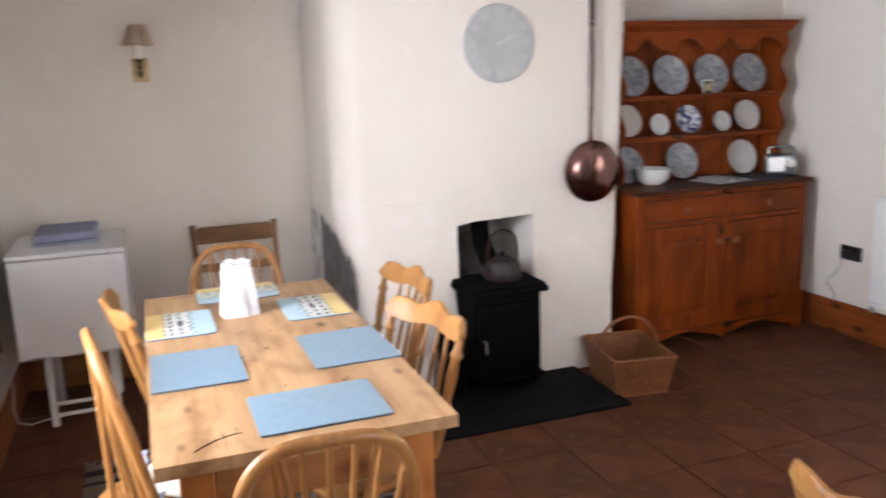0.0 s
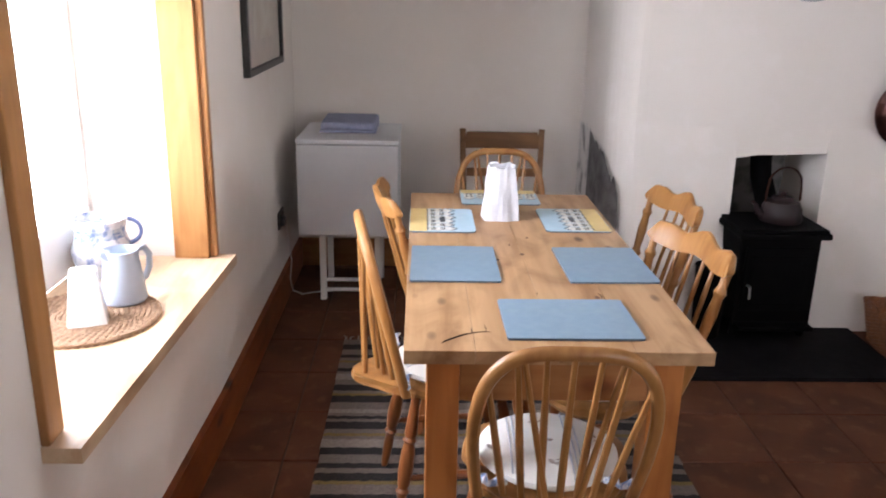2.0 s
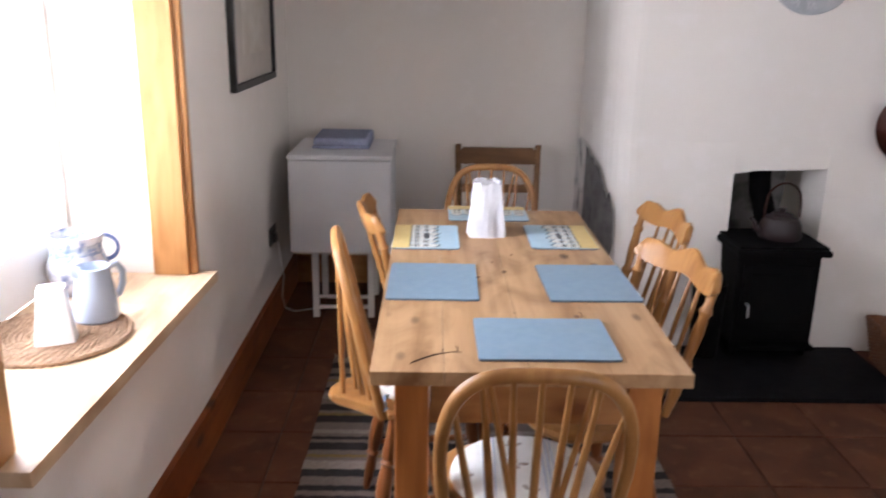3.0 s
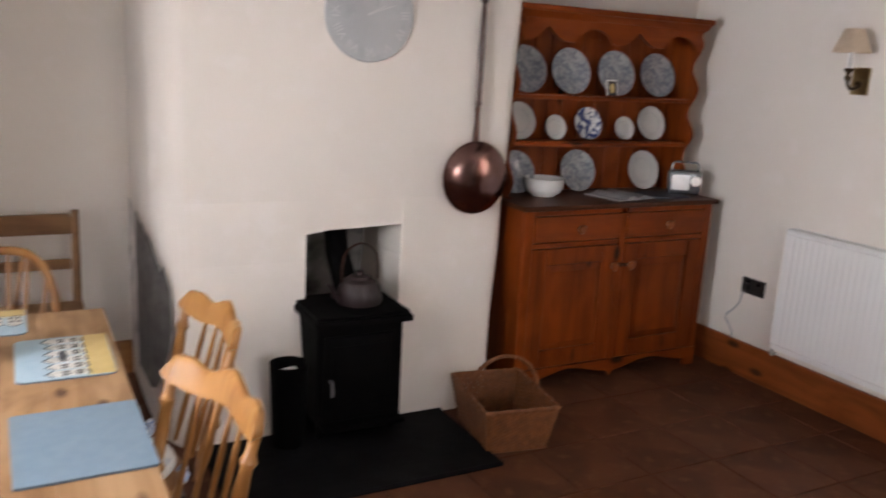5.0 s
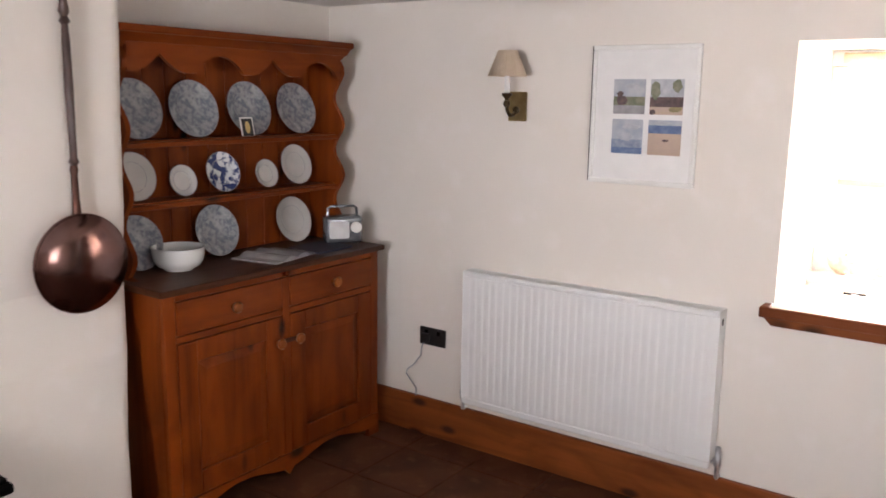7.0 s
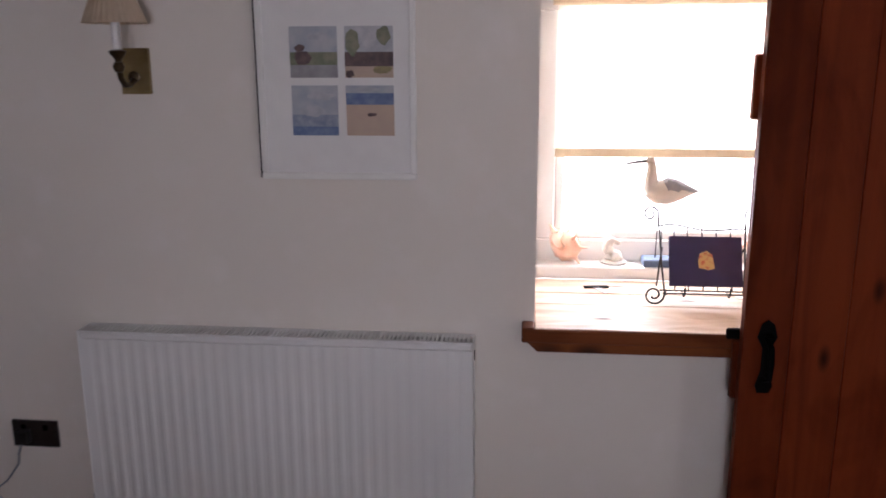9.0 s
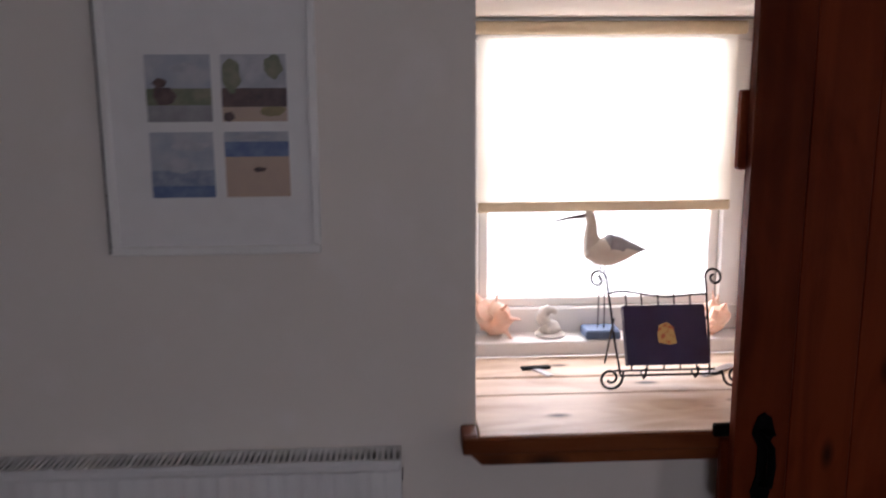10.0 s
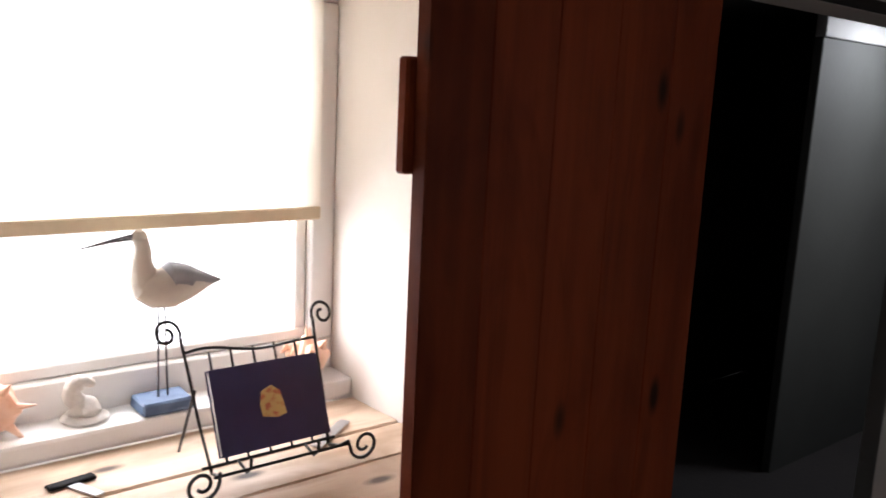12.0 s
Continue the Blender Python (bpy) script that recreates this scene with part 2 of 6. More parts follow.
def thing(name, label, category, m=None, group="", kind=""):
    ob = new(name)
    ob.empty_display_size = 0.05
    ob.matrix_basis = m or Matrix.Identity(4)
    return tagged(ob, label, category, group, kind)


def setting(name, bm, mat, label, category):
    return tagged(part(name, bm, mat), label, category, kind="structure")


def rough_up(bm, cuts, amount, size, keep=None):
    """Cuts the large faces and pushes the points a little, as hand-laid plaster lies."""
    bmesh.ops.subdivide_edges(bm, edges=[e for e in bm.edges if e.calc_length() > 0.5], cuts=cuts, use_grid_fill=True)
    for v in bm.verts:
        if keep and keep(v.co):
            continue
        v.co += amount * Vector((noise.noise(v.co * size), noise.noise(v.co * size + Vector((9, 0, 0))), 0))
    return bm


# ---- the room ----
W, FAR, BR, CEIL = 4.515, 4.93, 4.20, 2.01
ALC = 4.47
SOUTH = -0.05
BX0, BX1 = 1.62, 3.18


def wall_with_hole(axis, lo, hi, a0, a1, b0, b1, z1, holes):
    """Boxes of a wall between lo and hi on its thin axis, from a0 to a1, with holes (start, end, bottom, top) in order."""
    bm = bmesh.new()

    def put(s, e, bottom, top):
        if e - s < 1e-4 or top - bottom < 1e-4:
            return
        if axis == 0:
            bm_box(bm, (lo, s, bottom), (hi, e, top))
        else:
            bm_box(bm, (s, lo, bottom), (e, hi, top))

    at = a0
    for s, e, bottom, top in holes:
        put(at, s, b0, z1)
        put(s, e, b0, bottom)
        put(s, e, top, z1)
        at = e
    put(at, a1, b0, z1)
    return bm


def skewed(bm):
    """The west wall's face runs slightly askew south of the window's far side."""
    for v in bm.verts:
        if v.co.x > -0.01:
            v.co.x -= 0.025 * max(0.0, 2.985 - v.co.y)
    return bm


setting("wall_west", skewed(wall_with_hole(0, -0.55, 0.0, SOUTH - 0.6, FAR + 0.4, -0.1, 0, 2.35, [(1.826, 2.985, 0.645, 1.92)])), PLASTER, "thick uneven cream plastered wall with a window", "wall")
setting("wall_north", box((0.0, FAR, -0.1), (1.60, FAR + 0.4, 2.35)), PLASTER, "cream plastered end wall of the dining corner", "wall")
setting("wall_alcove", box((BX1 - 0.06, ALC, -0.1), (W, FAR + 0.4, 2.35)), PLASTER, "cream plastered wall behind the dresser", "wall")
setting("wall_east", wall_with_hole(0, W, W + 0.75, 1.06, FAR + 0.4, -0.1, 0, 2.35, [(1.50, 2.330, 0.83, 1.80)]), PLASTER,
        "thick cream plastered wall with a small deep window", "wall")
setting("wall_east_door", wall_with_hole(0, W, W + 0.12, -2.0, 1.06, -0.1, 0, 2.35, [(-0.25, 1.03, 0.0, 1.80)]), PLASTER, "plastered wall round a doorway", "wall")
setting("wall_south", wall_with_hole(1, SOUTH - 0.6, SOUTH, -0.09, W, -0.1, 0, 2.35, [(1.6, 2.8, 0.85, 1.85)]), PLASTER, "cream plastered wall with a window", "wall")
setting("ceiling", box((-0.09, SOUTH, CEIL), (W, FAR, CEIL + 0.2)), CEILING, "low white painted cottage ceiling", "ceiling")
floor = setting("floor", box((-0.09, SOUTH, -0.2), (W, FAR, -0.006)), GROUT, "brown terracotta tiled floor with dark joints", "floor")

# the passage beyond the doorway, its darkness put into near-black surface colour
DARK = material("passage_gloom", (0.012, 0.009, 0.008), 0.9, second=(0.008, 0.006, 0.006), scale=3, bump=0.2)
# white paint with its dimness put into the colour as grey
DIMMED_WHITE = material("dimmed_white", (0.30, 0.30, 0.29), 0.6, second=(0.26, 0.26, 0.25), scale=4)
PX0, PX1, PY0, PY1 = W + 0.12, W + 1.6, -2.0, 1.06
setting("passage_floor", box((PX0 - 0.12, PY0, -0.2), (PX1, PY1, -0.006)), DARK, "passage floor with its darkness coloured near black", "floor")
setting("passage_ceiling", box((PX0, PY0, 2.0), (PX1, PY1, 2.2)), DARK, "passage ceiling with its darkness coloured near black", "ceiling")
setting("passage_wall_east", box((PX1, PY0, -0.1), (PX1 + 0.1, PY1, 2.2)), DARK, "passage wall with its darkness coloured near black", "wall")
setting("passage_wall_south", box((PX0, PY0 - 0.1, -0.1), (PX1, PY0, 2.2)), DARK, "passage end wall with its darkness coloured near black", "wall")
setting("passage_wall_north", box((W + 0.75, PY1, -0.1), (PX1, PY1 + 0.1, 2.2)), DARK, "passage wall with its darkness coloured near black", "wall")


def foot_bulge(co):
    """How far the chimney's rounded corner swells towards the room at its foot."""
    return 0.21 * max(0.0, 1 - max(co.z, 0.0) / 0.85) * min(max(1 - (co.y - BR) / 0.34, 0.0), 1.0)


def chimney():
    """The chimney breast: soft plaster corners, and a recess for the stove."""
    bm = bmesh.new()
    x0, x1, y = 1.60, BX1, BR
    left = [(x0, FAR + 0.4), (x0, FAR), (x0 - 0.005, y + 0.34)]
    left += arc(lambda t: (x0 + 0.14 - 0.14 * math.cos(t * math.pi / 2), y + 0.20 - 0.20 * math.sin(t * math.pi / 2)), 8)
    left += [(2.21, y), (2.21, FAR + 0.4)]
    prism(left, 2, -0.1, 2.35, bm)
    right = [(2.655, FAR + 0.4), (2.655, y)]
    right += arc(lambda t: (x1 - 0.05 + 0.05 * math.sin(t * math.pi / 2), y + 0.05 - 0.05 * math.cos(t * math.pi / 2)), 6)
    right += [(x1, FAR + 0.4)]
    prism(right, 2, -0.1, 2.35, bm)
    prism([(2.21, 0.806), (2.32, 0.822), (2.45, 0.824), (2.655, 0.832), (2.655, 2.35), (2.21, 2.35)], 1, y, FAR + 0.4, bm)
    bmesh.ops.remove_doubles(bm, verts=bm.verts, dist=1e-4)
    for z in (0.0, 0.12, 0.25, 0.4, 0.55, 0.7, 0.95, 1.2, 1.5, 1.8):
        bmesh.ops.bisect_plane(bm, geom=bm.verts[:] + bm.edges[:] + bm.faces[:], plane_co=(0, 0, z), plane_no=(0, 0, 1))
    for v in bm.verts:
        if v.co.x > 3.0:
            v.co.x += 0.038 * (v.co.z - 0.7)
        foot = max(0.0, 1 - max(v.co.z, 0.0) / 0.85)
        if v.co.x < 2.0:
            v.co.y -= foot_bulge(v.co)
        elif v.co.y < BR + 0.1:
            v.co.y -= 0.21 * foot
            if 2.0 < v.co.x < 2.9:
                v.co.x -= (0.07 if v.co.x < 2.4 else 0.106) * foot
            v.co.y += 0.006 * noise.noise(Vector((v.co.x * 2, v.co.z * 3, 4)))
        if v.co.x > 3.0:
            v.co.x += -0.13 * foot + 0.013 * noise.noise(Vector((7, v.co.y * 2, v.co.z * 4)))
    return bm


setting("chimney_breast", chimney(), PLASTER, "cream plastered chimney breast with a stove recess", "wall")
recess = setting("stove_recess", boxes(((2.21, BR + 0.42, 0), (2.655, BR + 0.5, 0.84))),
                 SOOT, "soot-stained back of the fireplace recess", "fireplace")

# shade is put into the partition's colour, so its foot stays dark
setting("passage_partition", box((5.24, PY0, -0.1), (5.28, -0.80, 1.86), 0.004), material("darkened_partition", (0.055, 0.058, 0.054), 0.7, second=(0.046, 0.048, 0.045), scale=3, bump=0.1), "passage partition with shade put into its dark grey colour", "wall")
setting("passage_frieze", box((5.232, PY0, 1.8605), (5.28, -0.80, 1.999), 0.004), DIMMED_WHITE, "white board dimmed to grey above the passage partition", "trim")

# skirting boards
setting("baseboard_west", skewed(prism([(0.0, SOUTH), (0.022, SOUTH), (0.022, 2.985), (0.022, FAR), (0.0, FAR), (0.0, 2.985)], 2, 0.0, 0.165)), SKIRT_Y, "varnished pine skirting board", "skirting board")
setting("baseboard_east", box((W - 0.022, 1.10, 0.0), (W, ALC, 0.185), 0.006, 2), SKIRT_Y, "varnished pine skirting board", "skirting board")
setting("baseboard_north", box((0.022, FAR - 0.022, 0.0), (1.59, FAR, 0.165), 0.006, 2), PINE_X, "varnished pine skirting board", "skirting board")
setting("hearth", box((1.72, 3.44, -0.006), (2.79, 4.62, 0.016), 0.006), SLATE, "black slate hearth slab under the stove", "hearth")


def beam():
    """An old timber under the ceiling with an uneven lower edge."""
    bm = bmesh.new()
    n = 40
    rows = []
    for k in range(n + 1):
        t = k / n
        y = 4.47 - t * 1.64
        z = 2.0 - 0.088 * t + 0.012 * noise.noise(Vector((t * 9, 3, 0))) + 0.006 * noise.noise(Vector((t * 31, 5, 0)))
        if t > 0.97:
            z += 0.03 * (t - 0.97) / 0.03
        x = 3.56 + 0.012 * noise.noise(Vector((t * 6, 8, 0)))
        rows.append([bm.verts.new(p) for p in ((x, y, CEIL + 0.05), (x, y, z + 0.012), (x + 0.02, y, z), (x + 0.15, y, z - 0.004), (x + 0.17, y, z + 0.015), (x + 0.17, y, CEIL + 0.05))])
    for p, q in zip(rows, rows[1:]):
        for j in range(5):
            bm.faces.new((p[j], p[j + 1], q[j + 1], q[j]))
    bm.faces.new(rows[0])
    bm.faces.new(rows[-1][::-1])
    return bm


setting("ceiling_beam", beam(), TIMBER, "old dark rough-hewn timber ceiling beam", "beam")

# ---- outside ----
GROUND = material("pale_yard", (0.42, 0.41, 0.38), 0.95, second=(0.30, 0.31, 0.26), scale=0.6, bump=0.2, bump_scale=8)
setting("ground", box((-600, -600, -0.5), (600, 600, -0.25)), GROUND, "pale sunlit ground round the cottage", "ground")

# ---- windows ----
GLASS = bpy.data.materials.new("window_glass")
GLASS.use_nodes = True
gb = GLASS.node_tree.nodes["Principled BSDF"]
gb.inputs["Transmission Weight"].default_value, gb.inputs["Roughness"].default_value, gb.inputs["IOR"].default_value = 1.0, 0.0, 1.05


def pane(lo, hi, parent):
    ob = part("pane", box(lo, hi), GLASS, parent, "clear window pane")
    ob.visible_shadow = False
    return ob


w1 = thing("window_west", "white painted window in a deep reveal with pine lining", "window", kind="structure")
part("frame_rail", box((-0.44, 1.80, 0.675), (-0.38, 2.985, 0.845), 0.006), WHITE_PAINT, w1)
part("frame_head", box((-0.44, 1.80, 1.86), (-0.38, 2.985, 1.92), 0.004), WHITE_PAINT, w1)
part("frame_stile", box((-0.44, 1.80, 0.845), (-0.38, 1.86, 1.86), 0.004), WHITE_PAINT, w1)
part("frame_stile", box((-0.44, 2.960, 0.845), (-0.38, 2.985, 1.86), 0.004), WHITE_PAINT, w1)
pane((-0.415, 1.85, 0.835), (-0.411, 2.965, 1.87), w1)
for y0, y1, m0 in ((2.955, 2.982, 0), (1.828, 1.850, 1)):
    part("lining_board", box((-0.11, y0, 0.676), (0.004 - 0.034 * m0, y1, 1.915), 0.003), LINING, w1, "varnished pine lining board")
part("architrave", box((0.0, 2.972, 0.676), (0.026, 3.005, 1.98), 0.008, 2), LINING, w1, "varnished pine architrave")
part("architrave", box((-0.031, 1.776, 0.676), (-0.012, 1.847, 1.98), 0.006, 2), LINING, w1, "varnished pine architrave")
part("architrave", box((-0.03, 1.848, 1.905), (0.024, 2.97, 1.98), 0.008, 2), LINING, w1, "varnished pine architrave")
part("window_sill", prism([(-0.38, 1.827), (-0.03, 1.827), (-0.031, 1.775), (0.047, 1.775), (0.08, 3.012), (-0.001, 3.012), (-0.001, 2.982), (-0.38, 2.982)], 2, 0.641, 0.675), SILL, w1,
     "pale pine window board with a rounded nosing")

w2 = thing("window_east", "small white window in a deep reveal with a pine sill", "window", kind="structure")
part("frame_rail", box((5.13, 1.50, 0.905), (5.21, 2.342, 0.985), 0.004), WHITE_PAINT, w2)
part("frame_head", box((5.13, 1.50, 1.74), (5.21, 2.342, 1.80), 0.004), WHITE_PAINT, w2)
part("frame_stile", box((5.13, 1.50, 0.985), (5.21, 1.56, 1.74), 0.004), WHITE_PAINT, w2)
part("frame_stile", box((5.13, 2.265, 0.985), (5.21, 2.342, 1.74), 0.004), WHITE_PAINT, w2)
part("sash_rail", box((5.15, 1.56, 0.985), (5.19, 2.265, 1.012), 0.004), WHITE_PAINT, w2)
part("sash_stile", box((5.15, 1.56, 1.012), (5.19, 1.59, 1.74), 0.004), WHITE_PAINT, w2)
part("sash_stile", box((5.15, 2.235, 1.012), (5.19, 2.265, 1.74), 0.004), WHITE_PAINT, w2)
part("meeting_rail", box((5.15, 1.59, 1.36), (5.19, 2.235, 1.39), 0.004), WHITE_PAINT, w2)
pane((5.168, 1.59, 1.012), (5.172, 2.235, 1.36), w2)
pane((5.168, 1.59, 1.39), (5.172, 2.235, 1.74), w2)
part("ledge", box((5.035, 1.50, 0.868), (5.15, 2.342, 0.912), 0.008, 2), WHITE_PAINT, w2, "worn white painted ledge at the window's foot")
def sloped(bm):
    """The sill rises a little towards the room."""
    for v in bm.verts:
        v.co.z += 0.036 * (5.036 - v.co.x)
    return bm


SILL_E = wood("east_sill_pine", (0.54, 0.415, 0.315), (0.36, 0.25, 0.165), (0.05, 0.03, 0.02), 1, 0.55, grain=9, knots=10.0, vary=0.08)
part("sill_board", sloped(box((4.4465, 1.50, 0.832), (4.706, 2.329, 0.868), 0.003)), SILL_E, w2, "pale worn pine sill board")
part("sill_board", sloped(box((4.711, 1.50, 0.832), (4.845, 2.329, 0.867), 0.004)), SILL_E, w2, "pale worn pine sill board")
part("sill_board", sloped(box((4.850, 1.50, 0.832), (5.036, 2.329, 0.868), 0.004)), SILL_E, w2, "pale worn pine sill board")
APRON = wood("apron_pine", (0.20, 0.055, 0.015), (0.13, 0.033, 0.010), (0.04, 0.012, 0.005), 1, 0.5, grain=18, spec=0.12)
part("sill_nosing", boxes(((4.436, 1.44, 0.851), (4.446, 2.364, 0.889)), ((4.4465, 2.3295, 0.851), (4.5145, 2.364, 0.889)), ((4.4465, 1.44, 0.851), (4.5145, 1.4995, 0.889)), bevel=0.004), APRON, w2)
part("sill_apron", prism([(1.46, 0.8505), (2.352, 0.8505), (2.322, 0.822), (1.46, 0.822)], 0, 4.452, 4.5145), APRON, w2, "varnished pine apron with a cut corner")

w3 = thing("window_south", "white painted window behind the walk", "window", kind="structure")
for lo, hi in (((1.6, SOUTH - 0.5, 0.85), (2.8, SOUTH - 0.44, 0.91)), ((1.6, SOUTH - 0.5, 1.79), (2.8, SOUTH - 0.44, 1.85)), ((1.6, SOUTH - 0.5, 0.91), (1.66, SOUTH - 0.44, 1.79)), ((2.74, SOUTH - 0.5, 0.91), (2.8, SOUTH - 0.44, 1.79))):
    part("frame", box(lo, hi, 0.004), WHITE_PAINT, w3)

# roller blind
BLIND = bpy.data.materials.new("blind_cloth")
BLIND.use_nodes = True
bb = BLIND.node_tree.nodes["Principled BSDF"]
bb.inputs["Base Color"].default_value, bb.inputs["Roughness"].default_value = (0.84, 0.81, 0.75, 1), 0.9
tl = BLIND.node_tree.nodes.new("ShaderNodeBsdfTranslucent")
tl.inputs["Color"].default_value = (0.90, 0.87, 0.81, 1)
ms = BLIND.node_tree.nodes.new("ShaderNodeMixShader")
ms.inputs[0].default_value = 0.75
BLIND.node_tree.links.new(bb.outputs[0], ms.inputs[1])
BLIND.node_tree.links.new(tl.outputs[0], ms.inputs[2])
BLIND.node_tree.links.new(ms.outputs[0], BLIND.node_tree.nodes["Material Output"].inputs["Surface"])
HEM = material("blind_hem", (0.62, 0.52, 0.36), 0.9, second=(0.56, 0.46, 0.31), scale=30)
bl = thing("roller_blind", "cream cloth roller blind half drawn over the window", "blind")
part("cloth", box((5.120, 1.545, 1.285), (5.122, 2.268, 1.765)), BLIND, bl)
part("hem", box((5.116, 1.545, 1.267), (5.126, 2.268, 1.296), 0.003), HEM, bl, "beige weighted hem bar")
part("roller", tube([(5.11, 1.53, 1.772), (5.11, 2.285, 1.772)], 0.018, 12), HEM, bl, smooth=True)

# ---- door ----
door = thing("plank_door", "dark stained pine plank door standing open against the window", "door")
FREE, HINGE = Vector((4.405, 1.808)), Vector((4.462, 1.092))
dm = pose(HINGE.x, HINGE.y, 0.012, 0, 0, math.degrees(math.atan2(FREE.y - HINGE.y, FREE.x - HINGE.x)))
door.matrix_basis = dm
LEN = (FREE - HINGE).length
cuts = [0, 0.15, 0.31, 0.46, 0.60, LEN]
for a, b in zip(cuts, cuts[1:]):
    part("plank", box((a + 0.0004, -0.014, 0.0), (b - 0.0004, 0.014, 1.86), 0.002), DOOR_PINE, door)
for z in (0.22, 0.71, 1.43):
    part("ledge_batten", box((0.02, -0.036, z), (LEN + 0.012, -0.0145, z + 0.155), 0.004), DOOR_PINE, door)
part("latch_bar", box((LEN - 0.20, -0.030, 0.872), (LEN + 0.030, -0.0145, 0.900), 0.003), IRON, door, "black iron latch bar")
h = part("handle_plate", prism([(LEN - 0.075, 0.74), (LEN - 0.045, 0.74), (LEN - 0.038, 0.76), (LEN - 0.05, 0.80), (LEN - 0.05, 0.86), (LEN - 0.035, 0.89), (LEN - 0.045, 0.925), (LEN - 0.06, 0.935),
                                (LEN - 0.075, 0.925), (LEN - 0.085, 0.89), (LEN - 0.07, 0.86), (LEN - 0.07, 0.80), (LEN - 0.082, 0.76)], 1, 0.0145, 0.019), IRON, door, "black iron thumb latch plate")
part("grip", tube([(LEN - 0.06, 0.018, 0.775), (LEN - 0.06, 0.05, 0.79), (LEN - 0.06, 0.055, 0.835), (LEN - 0.06, 0.05, 0.87), (LEN - 0.06, 0.018, 0.885)], [0.006, 0.008, 0.009, 0.008, 0.006]), IRON, h, smooth=True)
part("thumb_piece", box((LEN - 0.072, 0.0195, 0.895), (LEN - 0.048, 0.05, 0.901), 0.003), IRON, h)
dfm = thing("door_frame", "white door frame in the thin wall, shade put into its colours", "door frame", kind="structure")
# white frame: one jamb dimmed to grey, the rest near black for shade
part("jamb", box((W - 0.01, -0.275, 0.0), (W + 0.13, -0.236, 1.80), 0.004), DIMMED_WHITE, dfm)
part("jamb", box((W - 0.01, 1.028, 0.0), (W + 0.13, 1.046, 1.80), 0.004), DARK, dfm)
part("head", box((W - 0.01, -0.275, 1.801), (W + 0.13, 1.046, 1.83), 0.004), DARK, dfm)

# ---- light fittings and pictures ----
SHADE = material("pleated_shade", (0.70, 0.58, 0.45), 0.9, second=(0.64, 0.52, 0.39), scale=30, bump=0.1)
BLACK_FRAME = material("black_frame", (0.013, 0.012, 0.011), 0.4, second=(0.02, 0.018, 0.016), scale=20)
PAPER = material("white_mount", (0.78, 0.77, 0.76), 0.8, second=(0.75, 0.74, 0.73), scale=20)


BRONZE = material("dark_bronze", (0.10, 0.072, 0.042), 0.32, 1.0, second=(0.05, 0.036, 0.022), scale=20)


def wall_sconce(m):
    """Local: the wall is the plane y = 0, the room is towards -y."""
    ob = thing("wall_sconce", "brass wall sconce with a cream pleated shade, unlit", "wall lamp", m, "wall sconces")
    p = part("back_plate", box((-0.04, -0.012, -0.06), (0.04, 0.0, 0.06), 0.004, 2), BRASS, ob)
    part("plate_rim", boxes(((-0.04, -0.016, -0.06), (0.04, -0.0125, -0.052)), ((-0.04, -0.016, 0.052), (0.04, -0.0125, 0.06)), ((-0.04, -0.016, -0.052), (-0.033, -0.0125, 0.052)), ((0.033, -0.016, -0.052), (0.04, -0.0125, 0.052))), BRASS, p)
    part("arm", tube([(0, -0.012, -0.015), (0, -0.045, -0.034), (0, -0.075, -0.034), (0, -0.094, -0.016), (0, -0.1, 0.01), (0, -0.1, 0.05)], [0.009, 0.008, 0.0075, 0.0075, 0.008, 0.009], 10), BRONZE, ob, smooth=True)
    part("arm_knop", lathe([(0, -0.016), (0.011, -0.012), (0.015, 0), (0.011, 0.012), (0, 0.016)], 14, m=Matrix.Translation((0, -0.1, 0.012))), BRONZE, ob, smooth=True)
    part("cup", lathe([(0.008, 0.03), (0.02, 0.045), (0.022, 0.052), (0.012, 0.056)], 16, m=Matrix.Translation((0, -0.1, 0))), BRONZE, ob, smooth=True)
    part("candle_tube", lathe([(0.011, 0.055), (0.011, 0.125)], 14, m=Matrix.Translation((0, -0.1, 0))), PAPER, ob, smooth=True)
    part("boss", lathe([(0.0, 0), (0.014, 0.004), (0.016, 0.012), (0.0, 0.02)], 14, m=pose(0, -0.012, -0.015, 90)), BRONZE, ob, smooth=True)
    bm = bmesh.new()
    n = 64
    ring = []
    for r, z in ((0.078, 0.12), (0.038, 0.222)):
        ring.append([bm.verts.new(((r + 0.002 * (k % 2)) * math.cos(2 * math.pi * k / n), -0.1 + (r + 0.002 * (k % 2)) * math.sin(2 * math.pi * k / n), z)) for k in range(n)])
    for k in range(n):
        bm.faces.new((ring[0][k], ring[0][(k + 1) % n], ring[1][(k + 1) % n], ring[1][k]))
    bmesh.ops.solidify(bm, geom=bm.faces[:], thickness=0.0015)
    part("shade", bm, SHADE, ob, "cream pleated cloth shade")
    return ob


sc = wall_sconce(pose(W, 3.405, 1.56, 0, 0, -90))
copy_thing(sc, pose(0.754, FAR, 1.65))

pf = thing("photo_frame", "white framed print of four small seaside photographs", "picture", pose(W, 0, 0))
for lo, hi in (((-0.022, 2.648, 1.275), (-0.002, 3.068, 1.293)), ((-0.022, 2.648, 1.78), (-0.002, 3.068, 1.798)), ((-0.022, 2.648, 1.293), (-0.002, 2.664, 1.78)), ((-0.022, 3.052, 1.293), (-0.002, 3.068, 1.78))):
    part("frame_bar", box(lo, hi, 0.003), WHITE_PAINT, pf)
# shadow gap between frame and wall, built as a thin dark strip
part("frame_edge", box((-0.018, 3.0685, 1.279), (-0.001, 3.0722, 1.796)), SCREEN, pf, "dark strip for the shadow gap beside the frame")
